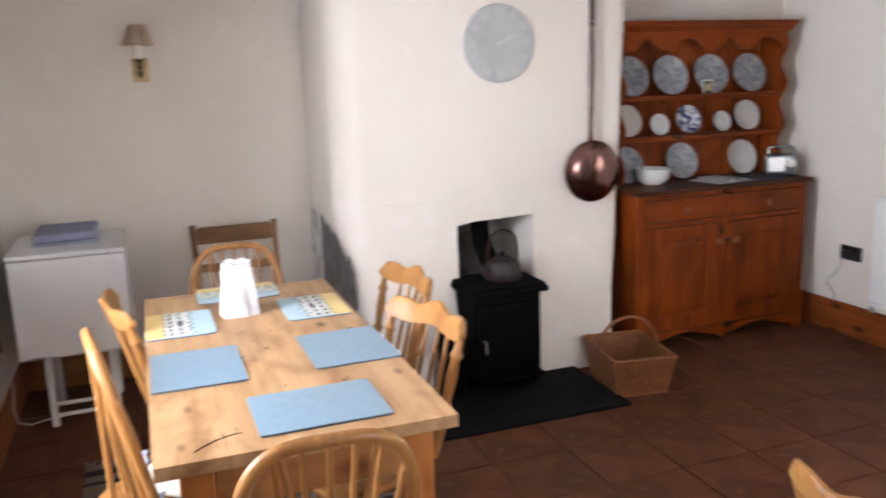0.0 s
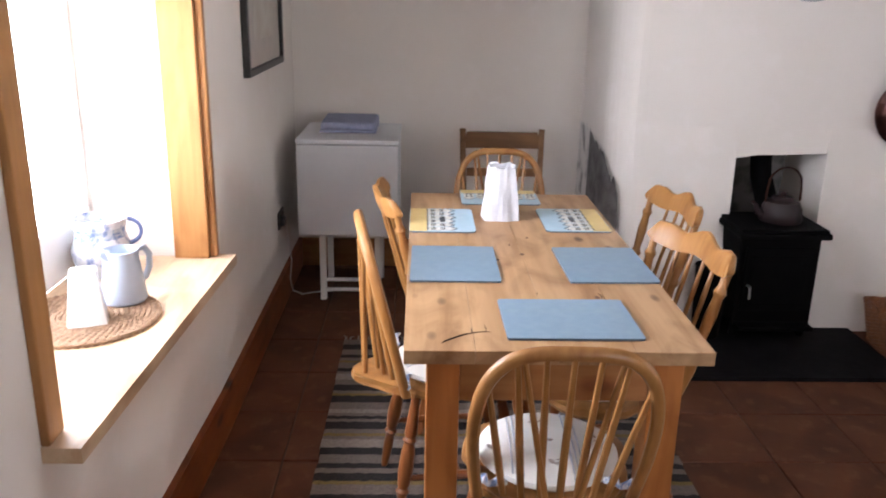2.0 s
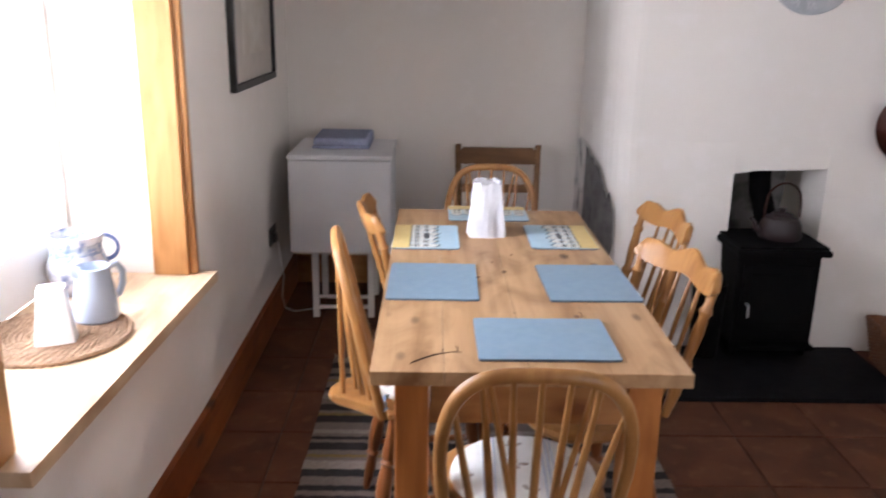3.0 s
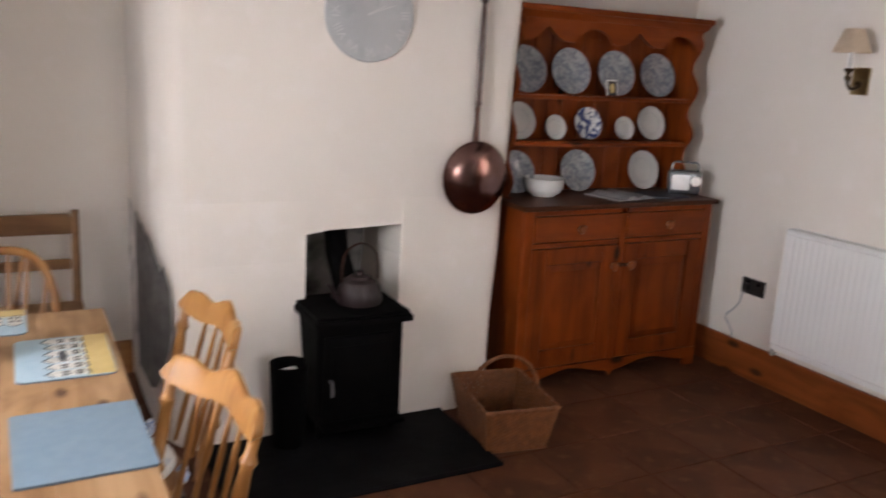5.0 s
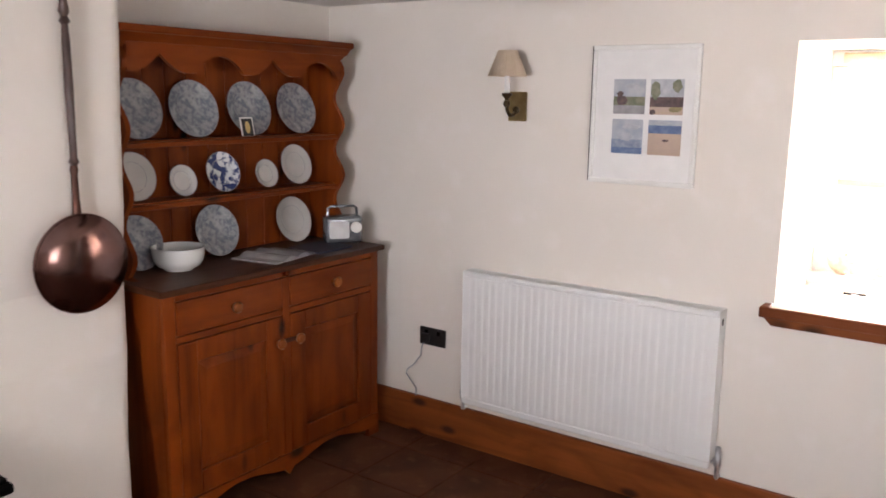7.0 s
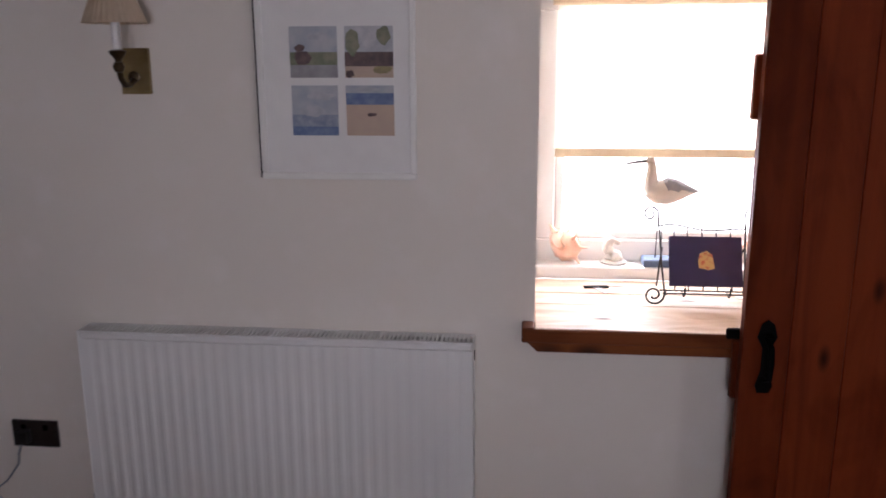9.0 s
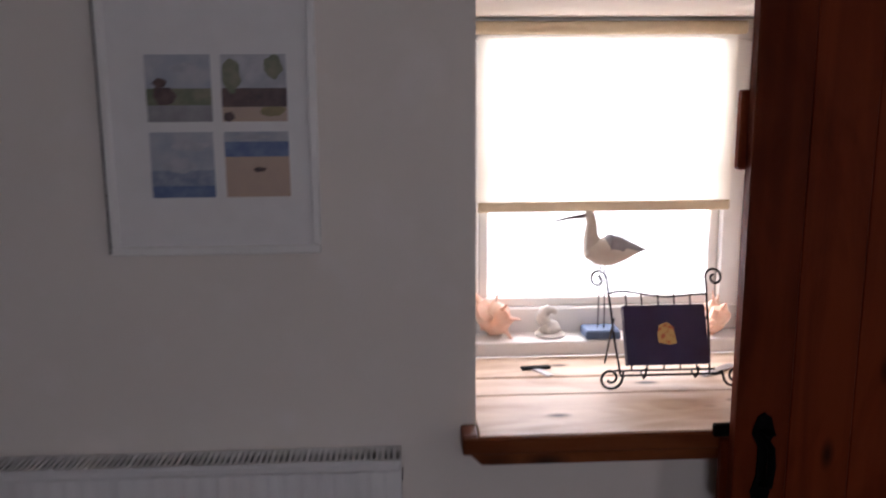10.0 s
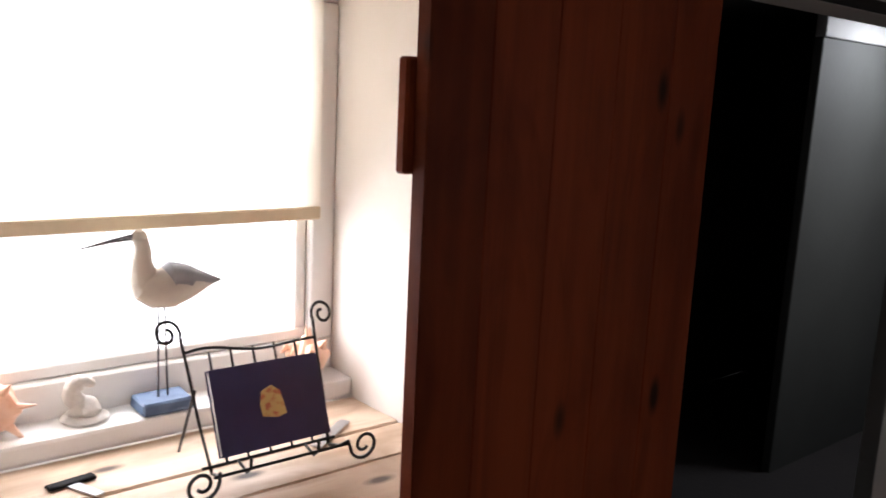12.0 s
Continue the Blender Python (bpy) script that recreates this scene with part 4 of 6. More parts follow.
def chair_base(ob, w, d, z, mat, cushion=True):
    part("seat", seat_mesh(w, d, z), mat, ob, smooth=True)
    feet = {}
    for sx in (-1, 1):
        for sy in (-1, 1):
            top, foot = (sx * w * 0.33, sy * d * 0.33, z - 0.03), (sx * w * 0.47, sy * d * 0.50, 0.0)
            feet[sx, sy] = (Vector(top), Vector(foot))
            part("leg", turned_leg(top, foot), BEECH_RED, ob, smooth=True)
    mid = {k: a.lerp(b, 0.58) for k, (a, b) in feet.items()}
    for sx in (-1, 1):
        a, b = mid[sx, -1], mid[sx, 1]
        part("stretcher", tube([a, a.lerp(b, 0.3), a.lerp(b, 0.5), a.lerp(b, 0.7), b], [0.008, 0.010, 0.013, 0.010, 0.008], 8), BEECH_RED, ob, smooth=True)
    a, b = (mid[-1, -1] + mid[-1, 1]) / 2, (mid[1, -1] + mid[1, 1]) / 2
    part("stretcher", tube([a, a.lerp(b, 0.3), a.lerp(b, 0.5), a.lerp(b, 0.7), b], [0.008, 0.010, 0.013, 0.010, 0.008], 8), BEECH_RED, ob, smooth=True)
    if cushion:
        r = min(w, d) * 0.46
        c = part("cushion", lathe([(0, z - 0.004), (r * 0.9, z - 0.002), (r, z + 0.012), (r * 0.98, z + 0.022), (r * 0.85, z + 0.034), (r * 0.4, z + 0.040), (0.02, z + 0.036), (0, z + 0.034)], 32), CUSHION, ob, "round striped ticking seat cushion", smooth=True)
        for x in (-0.092, -0.080, -0.068, 0.046, 0.058, 0.070):
            yy = math.sqrt(r * r * 0.86 - x * x)
            line = []
            for q in range(17):
                y_ = yy * (q / 8 - 1)
                rho = math.hypot(x, y_) / r
                line.append((x, y_, z + (0.036 + 0.01 * rho if rho < 0.4 else 0.040 - 0.0133 * (rho - 0.4) if rho < 0.85 else 0.034 - 0.092 * (rho - 0.85)) + 0.0002))
            part("stripe", tube(line, 0.0026, 6, flat=0.5), STRIPE, c)
        for k, (mx_, my_) in enumerate(((-0.012, 0.008), (0.012, -0.088), (-0.02, 0.094), (-0.125, -0.03), (0.118, 0.02))):
            q = math.hypot(mx_, my_) / r
            zq = z + (0.036 + 0.01 * q if q < 0.4 else 0.040 - 0.0133 * (q - 0.4))
            for j in range(3):
                a = 2.1 * j + k
                part("printed_sprig", lathe([(0, 0), (0.011, 0), (0.010, 0.0009), (0, 0.0012)], 9, m=pose(mx_ + 0.013 * math.cos(a), my_ + 0.013 * math.sin(a), zq - 0.0006, 0, 0, 40 * k + 70 * j) @ Matrix.Diagonal((1.3, 0.6, 1, 1))), SPRIG, c)
        for sx in (-1, 1):
            x0, y0 = sx * w * 0.36, -d * 0.40
            part("tie", tube([(x0 - 0.035, y0 + 0.01, z + 0.022), (x0 - 0.01, y0 - 0.006, z + 0.03), (x0 + 0.0, y0, z + 0.012), (x0 + 0.028, y0 - 0.012, z + 0.03), (x0 + 0.04, y0, z + 0.016)], [0.008, 0.012, 0.007, 0.013, 0.007], 7, flat=0.6), GINGHAM, c, "blue gingham cushion tie", smooth=True)


def hoop_chair(m, cushion=True, lean=0.15, H=0.418):
    """Local: faces +y, origin on the floor under the seat."""
    ob = thing("hoop_back_chair", "light beech hoop-back spindle chair with a round cushion", "chair", m, "chairs round the table")
    w, d, z = 0.41, 0.37, 0.455
    chair_base(ob, w, d, z, BEECH, cushion)
    half = 0.202

    def hoop(t):
        """From the left foot (0) over the top to the right foot (1)."""
        a = math.pi * t
        c, s_ = math.cos(a), math.sin(a)
        zz = H * min(1.0, abs(s_)) ** 0.62
        x = -half * (abs(c) ** 0.55) * (1 if c > 0 else -1)
        squeeze = 1 - 0.14 * (1 - zz / H) ** 2
        return Vector((x * squeeze, -0.155 - lean * zz / H, z - 0.012 + zz))

    part("hoop", tube([hoop(t) for t in [k / 48 for k in range(49)]], 0.0135, 10, flat=1.15), BEECH, ob, smooth=True)
    for k in range(7):
        u = (k - 3) / 3
        foot = Vector((u * 0.115, -0.160 - 0.060 * (1 - abs(u) ** 1.2), z - 0.01))
        xt = u * 0.165
        best = min((hoop(t) for t in [0.08 + 0.84 * j / 200 for j in range(201)]), key=lambda p: abs(p.x - xt))
        part("spindle", tube([foot, foot.lerp(best, 0.25), foot.lerp(best, 0.5), best], [0.0075, 0.009, 0.0085, 0.006], 8), BEECH, ob, smooth=True)
    tail = Vector((0, -0.258, z - 0.02))
    for sx in (-1, 1):
        xt = sx * 0.10
        best = min((hoop(t) for t in [0.08 + 0.84 * j / 200 for j in range(201)]), key=lambda p: abs(p.x - xt))
        part("brace_spindle", tube([tail + Vector((sx * 0.022, 0.0, 0.004)), best], [0.0075, 0.006], 8), BEECH, ob, smooth=True)
    outline = [(-0.165, -0.13), (-0.125, -0.178), (-0.078, -0.222), (-0.048, -0.27), (-0.03, -0.292), (0.0, -0.298), (0.03, -0.292), (0.048, -0.27), (0.078, -0.222), (0.125, -0.178), (0.165, -0.13)]
    bm = prism(outline, 2, z - 0.032, z - 0.005)
    bmesh.ops.bevel(bm, geom=[e for e in bm.edges if abs(e.verts[0].co.z - e.verts[1].co.z) < 1e-5], offset=0.006, segments=2, affect="EDGES")
    part("tail_block", bm, BEECH, ob, smooth=True)
    return ob


def crest_chair(m, cushion=True):
    """Local: faces +y. Turned stiles and a carved wavy crest."""
    ob = thing("crest_rail_chair", "light beech farmhouse chair with a carved wavy crest rail", "chair", m, "chairs round the table")
    w, d, z = 0.42, 0.37, 0.455
    chair_base(ob, w, d, z, BEECH, cushion)
    lean = 0.11

    def back(x, zz):
        return Vector((x, -0.165 - lean * zz / 0.40 - 0.045 * (1 - (x / 0.2) ** 2), z + zz))

    for sx in (-1, 1):
        prof = [(0.0, 0.011), (0.03, 0.014), (0.08, 0.019), (0.14, 0.014), (0.155, 0.021), (0.17, 0.013), (0.24, 0.017), (0.29, 0.013), (0.305, 0.019), (0.32, 0.012), (0.358, 0.012)]
        part("stile", tube([back(sx * (0.155 + 0.09 * zz), zz) for zz, _ in prof], [r for _, r in prof], 10), BEECH, ob, smooth=True)
    for k in range(4):
        u = -0.09 + 0.06 * k
        part("spindle", tube([back(u, zz) for zz in (0.0, 0.08, 0.17, 0.26, 0.35)], [0.006, 0.009, 0.0065, 0.0075, 0.005], 8), BEECH, ob, smooth=True)
    bm = bmesh.new()
    n = 36
    rows = []
    for k in range(n + 1):
        u = -1 + 2 * k / n
        top = 0.410 + 0.011 * math.cos(u * math.pi * 2.6) - 0.022 * u * u + 0.010 * max(0.0, 1 - abs(abs(u) - 0.9) / 0.12)
        bot = 0.343 + 0.006 * math.cos(u * 6)
        if abs(u) > 0.92:
            top, bot = top - 0.18 * (abs(u) - 0.92), bot + 0.16 * (abs(u) - 0.92)
        x = 0.205 * u
        p0, p1 = back(x, bot), back(x, top)
        t = Vector((0, 0.011, 0))
        rows.append([bm.verts.new(p) for p in (p0 - t, p0.lerp(p1, 0.12) - t * 1.15, p0.lerp(p1, 0.85) - t * 1.1, p1 - t * 0.5, p1 + t * 0.5, p0.lerp(p1, 0.85) + t * 1.1, p0 + t)])
    for p, q in zip(rows, rows[1:]):
        for j in range(7):
            bm.faces.new((p[j], p[(j + 1) % 7], q[(j + 1) % 7], q[j]))
    bm.faces.new(rows[0])
    bm.faces.new(rows[-1][::-1])
    part("crest_rail", bm, BEECH, ob, "carved wavy crest rail", smooth=True)
    return ob


hoop_chair(pose(1.008, 2.10, 0.012, 0, 0, -2))
hoop_chair(pose(0.795, 2.61, 0.012, 0, 0, -82.5), lean=0.115, H=0.465)
hoop_chair(pose(1.04, 3.60, 0.012, 0, 0, 179))
cc = crest_chair(pose(1.212, 2.525, 0.012, 0, 0, 105))
copy_thing(cc, pose(1.305, 3.06, 0.012, 0, 0, 97))
copy_thing(cc, pose(0.862, 3.20, 0.012, 0, 0, -82))
copy_thing(cc, pose(2.07, 1.22, 0.0, 0, 0, -86))

oak = thing("oak_side_chair", "dark oak chair with a deep flat top rail against the wall", "chair", pose(1.14, 4.53, 0.0, 0, 0, 180))
part("top_rail", prism([(-0.20, 0.735), (0.20, 0.735), (0.20, 0.80), (0.19, 0.822), (-0.19, 0.822), (-0.20, 0.80)], 1, -0.235, -0.215), OAK, oak)
for sx in (-1, 1):
    part("back_post", tube([(sx * 0.205, -0.17, 0.0), (sx * 0.205, -0.165, 0.44), (sx * 0.213, -0.225, 0.78), (sx * 0.214, -0.232, 0.838)], [0.017, 0.018, 0.016, 0.016], 8), OAK, oak)
    part("front_leg", box((sx * 0.195 - 0.018, 0.15, 0.0), (sx * 0.195 + 0.018, 0.186, 0.42), 0.003), OAK, oak)
part("mid_rail", box((-0.19, -0.205, 0.585), (0.19, -0.188, 0.63), 0.003), OAK, oak)
part("seat", box((-0.225, -0.17, 0.42), (0.225, 0.20, 0.45), 0.008, 2), OAK, oak)

# ---- fridge on its stand ----
fr = thing("fridge_on_stand", "small white fridge standing on a white legged stand", "fridge")
part("body", box((0.105, 4.285, 0.375), (0.592, 4.80, 0.85), 0.008, 2), ENAMEL, fr)
part("door", box((0.105, 4.245, 0.375), (0.592, 4.281, 0.828), 0.008, 2), ENAMEL, fr)
part("top_panel", box((0.10, 4.24, 0.832), (0.597, 4.805, 0.853), 0.006, 2), ENAMEL, fr)
for x in (0.19, 0.47):
    for y in (4.35, 4.70):
        part("leg", box((x, y, 0.0), (x + 0.032, y + 0.032, 0.3745), 0.003), WHITE_PAINT, fr)
for z in (0.045, 0.10):
    part("rail", box((0.2225, 4.358, z), (0.4695, 4.374, z + 0.016), 0.002), WHITE_PAINT, fr)
CLOTH = material("folded_cloth", (0.31, 0.33, 0.46), 0.95, second=(0.25, 0.27, 0.39), scale=40, bump=0.3, bump_scale=120)
fc = thing("folded_tablecloth", "folded grey-blue cloth on top of the fridge", "cloth")
bm = bmesh.new()
for z, o, h_ in ((0.8535, 0.0, 0.016), (0.8697, 0.004, 0.038)):
    fold = bmesh.new()
    bm_box(fold, (0.195 + o, 4.44 + o, z), (0.475 - o * 0.4, 4.78 - o, z + h_), 0.42 * h_, 3)
    rough_up(fold, 4, 0.012, 9)
    for v in fold.verts:
        if v.co.z > z + 0.005:
            v.co.z += 0.006 * noise.noise(v.co * 11 + Vector((0, 3, z * 40)))
    part("fold", fold, CLOTH, fc, smooth=True)

# ---- stove and hearth ----
st = thing("wood_stove", "black cast iron wood stove on the hearth", "stove")
part("body", box((2.158, 3.875, 0.075), (2.528, 4.17, 0.50), 0.012, 2), IRON, st)
part("top_plate", box((2.136, 3.835, 0.5005), (2.556, 4.19, 0.53), 0.010, 2), IRON, st)
part("top_rim", box((2.146, 3.85, 0.5305), (2.546, 4.185, 0.545), 0.006, 2), IRON, st)
sd = part("door", box((2.18, 3.853, 0.15), (2.50, 3.8745, 0.46), 0.010, 2), IRON, st)
part("door_panel", box((2.21, 3.845, 0.19), (2.46, 3.8525, 0.42), 0.006, 2), IRON, sd)
part("door_knob", tube([(2.203, 3.853, 0.28), (2.203, 3.825, 0.28), (2.203, 3.82, 0.25), (2.203, 3.82, 0.225)], 0.006, 8), STEEL, sd, "steel door handle", smooth=True)
part("ash_lip", box((2.166, 3.80, 0.075), (2.515, 3.8745, 0.095), 0.006, 2), IRON, st)
for x in (2.166, 2.485):
    for y in (3.885, 4.12):
        part("foot", lathe([(0.017, 0.0), (0.022, 0.01), (0.016, 0.03), (0.024, 0.058)], 12, m=Matrix.Translation((x + 0.017, y + 0.02, 0.0165))), IRON, st, smooth=True)
part("flue_pipe", tube([(2.385, 4.16, 0.5455), (2.385, 4.22, 0.62), (2.385, 4.30, 0.70), (2.385, 4.32, 0.78), (2.385, 4.33, 1.1)], 0.052, 18), IRON, st, smooth=True)
KET = material("enamel_kettle", (0.022, 0.009, 0.009), 0.5, second=(0.014, 0.007, 0.008), scale=9)
kt = thing("kettle", "old dark red enamel kettle on the stove", "kettle", pose(2.385, 4.02, 0.5455, 0, 0, 185) @ Matrix.Diagonal((1.0, 1.0, 0.84, 1)))
part("body", lathe([(0, 0), (0.092, 0), (0.098, 0.015), (0.090, 0.075), (0.075, 0.11), (0.05, 0.122), (0.0, 0.124)], 28), KET, kt, smooth=True)
part("lid", lathe([(0.0, 0.124), (0.05, 0.1245), (0.044, 0.136), (0.012, 0.142), (0.012, 0.152), (0.017, 0.16), (0.0, 0.166)], 20), KET, kt, smooth=True)
part("spout", tube([(0.08, 0, 0.03), (0.115, 0, 0.05), (0.128, 0, 0.09), (0.148, 0, 0.11)], [0.02, 0.016, 0.011, 0.009], 10), KET, kt, smooth=True)
part("handle", tube([(-0.088 * math.cos(a) * (1.0 if abs(math.cos(a)) < 0.9 else 0.95), 0, 0.11 + 0.19 * math.sin(a) ** 0.6) for a in [math.pi * k / 24 for k in range(25)]], 0.0055, 8), BRASS_DULL, kt, "dark wire bail handle", smooth=True)
cs = thing("coal_bucket", "black metal coal bucket beside the stove", "bucket", pose(2.048, 3.90, 0.0165) @ Matrix.Diagonal((0.70, 0.70, 0.93, 1)))
part("body", lathe([(0, 0), (0.085, 0), (0.09, 0.01), (0.108, 0.36), (0.112, 0.37), (0.104, 0.372), (0.085, 0.05), (0, 0.045)], 28), IRON, cs, smooth=True)
part("paper", rough_up(box((-0.06, -0.065, 0.29), (0.06, 0.055, 0.335), 0.014, 2), 3, 0.02, 30), PAPER, cs, "crumpled newspaper")
part("kindling", boxes(((-0.06, -0.02, 0.046), (0.06, 0.0, 0.289)), ((-0.02, 0.01, 0.046), (0.02, 0.05, 0.289)), ((0.0, -0.055, 0.046), (0.02, -0.03, 0.289)), bevel=0.003), TIMBER, cs, "dark firewood pieces")

# damp patch on the chimney's side
DAMP = material("bare_damp_stone", (0.62, 0.59, 0.56), 0.95, second=(0.22, 0.21, 0.2), scale=9, mix=(0.50, 0.66), bump=0.6, bump_scale=30, third=(0.36, 0.345, 0.33), third_scale=25)
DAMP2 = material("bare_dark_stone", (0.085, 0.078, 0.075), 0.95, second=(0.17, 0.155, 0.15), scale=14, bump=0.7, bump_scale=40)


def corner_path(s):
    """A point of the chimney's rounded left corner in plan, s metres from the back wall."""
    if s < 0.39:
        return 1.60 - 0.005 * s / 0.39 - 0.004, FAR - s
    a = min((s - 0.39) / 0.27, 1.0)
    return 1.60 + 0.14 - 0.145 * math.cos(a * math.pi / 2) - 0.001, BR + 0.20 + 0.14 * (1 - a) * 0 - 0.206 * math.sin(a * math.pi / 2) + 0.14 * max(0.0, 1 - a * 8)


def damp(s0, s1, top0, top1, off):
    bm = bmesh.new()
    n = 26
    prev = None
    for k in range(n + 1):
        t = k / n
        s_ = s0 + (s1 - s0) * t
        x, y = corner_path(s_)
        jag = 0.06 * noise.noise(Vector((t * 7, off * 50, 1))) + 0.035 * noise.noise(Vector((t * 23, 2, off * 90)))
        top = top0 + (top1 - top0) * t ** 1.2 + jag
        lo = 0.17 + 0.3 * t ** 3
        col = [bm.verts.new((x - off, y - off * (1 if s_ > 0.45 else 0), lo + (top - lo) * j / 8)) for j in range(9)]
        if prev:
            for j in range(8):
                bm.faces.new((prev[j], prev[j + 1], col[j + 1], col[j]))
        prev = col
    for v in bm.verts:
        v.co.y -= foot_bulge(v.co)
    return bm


setting("damp_patch", damp(0.04, 0.42, 0.89, 0.85, 0.011), DAMP, "patch of flaking grey damp plaster on the chimney side", "damp patch")
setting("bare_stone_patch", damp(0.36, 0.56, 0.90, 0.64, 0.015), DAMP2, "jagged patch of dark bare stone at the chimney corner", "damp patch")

# ---- warming pan and clock ----
wp = thing("warming_pan", "copper warming pan hanging on the chimney by a long dark handle", "warming pan", pose(2.975, BR, 0))
part("pan", lathe([(0.0, 0), (0.10, 0), (0.145, 0.015), (0.158, 0.04), (0.160, 0.052), (0.152, 0.056)], 40, m=pose(0, -0.012, 1.043, 90)), COPPER, wp, smooth=True)
part("lid", lathe([(0.160, 0.0), (0.160, 0.006), (0.150, 0.012), (0.145, 0.015), (0.12, 0.028), (0.07, 0.038), (0.0, 0.041)], 40, m=pose(0, -0.0685, 1.043, 90)), COPPER, wp, smooth=True)
part("rim_bead", tube([(0.161 * math.cos(a), -0.068, 1.043 + 0.161 * math.sin(a)) for a in [2 * math.pi * k / 48 for k in range(48)]], 0.0045, 8, closed=True), COPPER, wp, smooth=True)
part("ferrule", lathe([(0.016, 1.195), (0.012, 1.25), (0.011, 1.33), (0.014, 1.345), (0.011, 1.36)], 14, m=Matrix.Translation((0.01, -0.035, 0))), BRASS_DULL, wp, smooth=True)
DARKWOOD = material("ebonised_wood", (0.035, 0.014, 0.010), 0.35, second=(0.055, 0.022, 0.015), scale=20, coat=0.2)
part("handle", lathe([(0.010, 1.36), (0.017, 1.37), (0.012, 1.385), (0.012, 1.45), (0.014, 1.60), (0.013, 1.75), (0.010, 1.80), (0.018, 1.81), (0.010, 1.825), (0.017, 1.84), (0.012, 1.87), (0.016, 1.90), (0.014, 1.94), (0.0, 1.955)], 14, m=Matrix.Translation((0.012, -0.035, 0))), DARKWOOD, wp, "turned dark wooden handle", smooth=True)
CLOCKF = material("clock_face", (0.40, 0.41, 0.42), 0.6, second=(0.46, 0.47, 0.475), scale=5, third=(0.33, 0.34, 0.35), third_scale=14)
CLOCKN = material("clock_numerals", (0.56, 0.565, 0.56), 0.7, second=(0.52, 0.525, 0.52), scale=20)
ck = thing("wall_clock", "large round pale grey wall clock with white numerals", "clock", pose(2.463, BR, 1.722))
part("face", lathe([(0.0, 0), (0.194, 0), (0.196, 0.004), (0.194, 0.016), (0.19, 0.018), (0, 0.018)], 64, m=pose(0, -0.001, 0, 90)), CLOCKF, ck)


def lettering(text, size, mat, parent, name, m):
    """Raised writing in the built-in font."""
    cu = bpy.data.curves.new(name, "FONT")
    cu.body, cu.size, cu.align_x, cu.align_y, cu.extrude = text, size, "CENTER", "CENTER", 0.0006
    tmp = bpy.data.objects.new(name, cu)
    me = bpy.data.meshes.new_from_object(tmp)
    bpy.data.objects.remove(tmp)
    me.materials.append(mat)
    ob = new(name, me)
    ob.parent = parent
    ob.matrix_basis = m
    return ob


for k, word in enumerate(("XII", "I", "II", "III", "IV", "V", "VI", "VII", "VIII", "IX", "X", "XI")):
    a = radians(90 - 30 * k)
    lettering(word, 0.05, CLOCKN, ck, "numeral", pose(0.152 * math.cos(a), -0.0205, 0.152 * math.sin(a), 90, 0, 0) @ pose(0, 0, 0, 0, 0, -30 * k))
part("hour_hand", prism([(-0.005, -0.01), (0.005, -0.01), (0.003, 0.075), (-0.003, 0.075)], 1, -0.0225, -0.0215), CLOCKN, ck, at=pose(0, 0, 0, 0, 62, 0))
part("minute_hand", prism([(-0.004, -0.015), (0.004, -0.015), (0.002, 0.115), (-0.002, 0.115)], 1, -0.0245, -0.0235), CLOCKN, ck, at=pose(0, 0, 0, 0, 70, 0))

# ---- log basket ----
WICKER = material("brown_wicker", (0.23, 0.082, 0.026), 0.55, second=(0.135, 0.046, 0.015), scale=30, bump=0.3, bump_scale=90)
bk = thing("log_basket", "rectangular brown wicker basket with an arched handle, empty", "basket", pose(2.93, 3.70, 0.0, 0, 0, -9))
BW, BD, BH = 0.160, 0.212, 0.195


def wall_weave(z, k):
    f = 0.80 + 0.20 * z / BH
    pts = []
    for a in range(64):
        t = a / 64 * 4
        side, u = int(t), t - int(t)
        x, y = ((-1 + 2 * u, -1), (1, -1 + 2 * u), (1 - 2 * u, 1), (-1, 1 - 2 * u))[side]
        out = 0.0022 * (1 if (a + k) % 2 else -1)
        pts.append(((BW * f + out) * x if abs(x) == 1 else BW * f * x, (BD * f + out) * y if abs(y) == 1 else BD * f * y, z))
    return pts


for k in range(24):
    part("wicker_strand", tube(wall_weave(0.006 + k * 0.0081, k), 0.0049, 5, closed=True), WICKER, bk)
part("base", box((-BW * 0.85, -BD * 0.85, 0.0), (BW * 0.85, BD * 0.85, 0.012), 0.004), WICKER, bk)
rim = bmesh.new()
for off in (0.0, 0.5):
    tube([(x + 0.003 * math.cos(k * 1.2 + off * 6), y, z + 0.004 * math.sin(k * 1.2 + off * 6)) for k, (x, y, z) in enumerate(wall_weave(BH, 0))], 0.0075, 6, rim, closed=True)
part("rim", rim, WICKER, bk)
hd = bmesh.new()
for ph in (0, 2.1, 4.2):
    tube([(BW * 1.0 * math.cos(math.pi * t) + 0.006 * math.cos(t * 40 + ph), 0.006 * math.sin(t * 40 + ph), BH - 0.02 + 0.175 * math.sin(math.pi * t)) for t in [k / 40 for k in range(41)]], 0.0062, 6, hd)
part("handle", hd, WICKER, bk)

# ---- dresser ----
DX0, DX1, DY, DZ = 3.215, 4.385, 4.056, 0.917
dr = thing("pine_dresser", "tall varnished dark pine dresser with an open plate rack", "dresser")
part("side_panel", box((DX0, DY + 0.022, 0.0), (DX0 + 0.022, ALC - 0.004, DZ - 0.026), 0.002), DRESS_Z, dr)
part("side_panel", box((DX1 - 0.022, DY + 0.022, 0.0), (DX1, ALC - 0.004, DZ - 0.026), 0.002), DRESS_Z, dr)
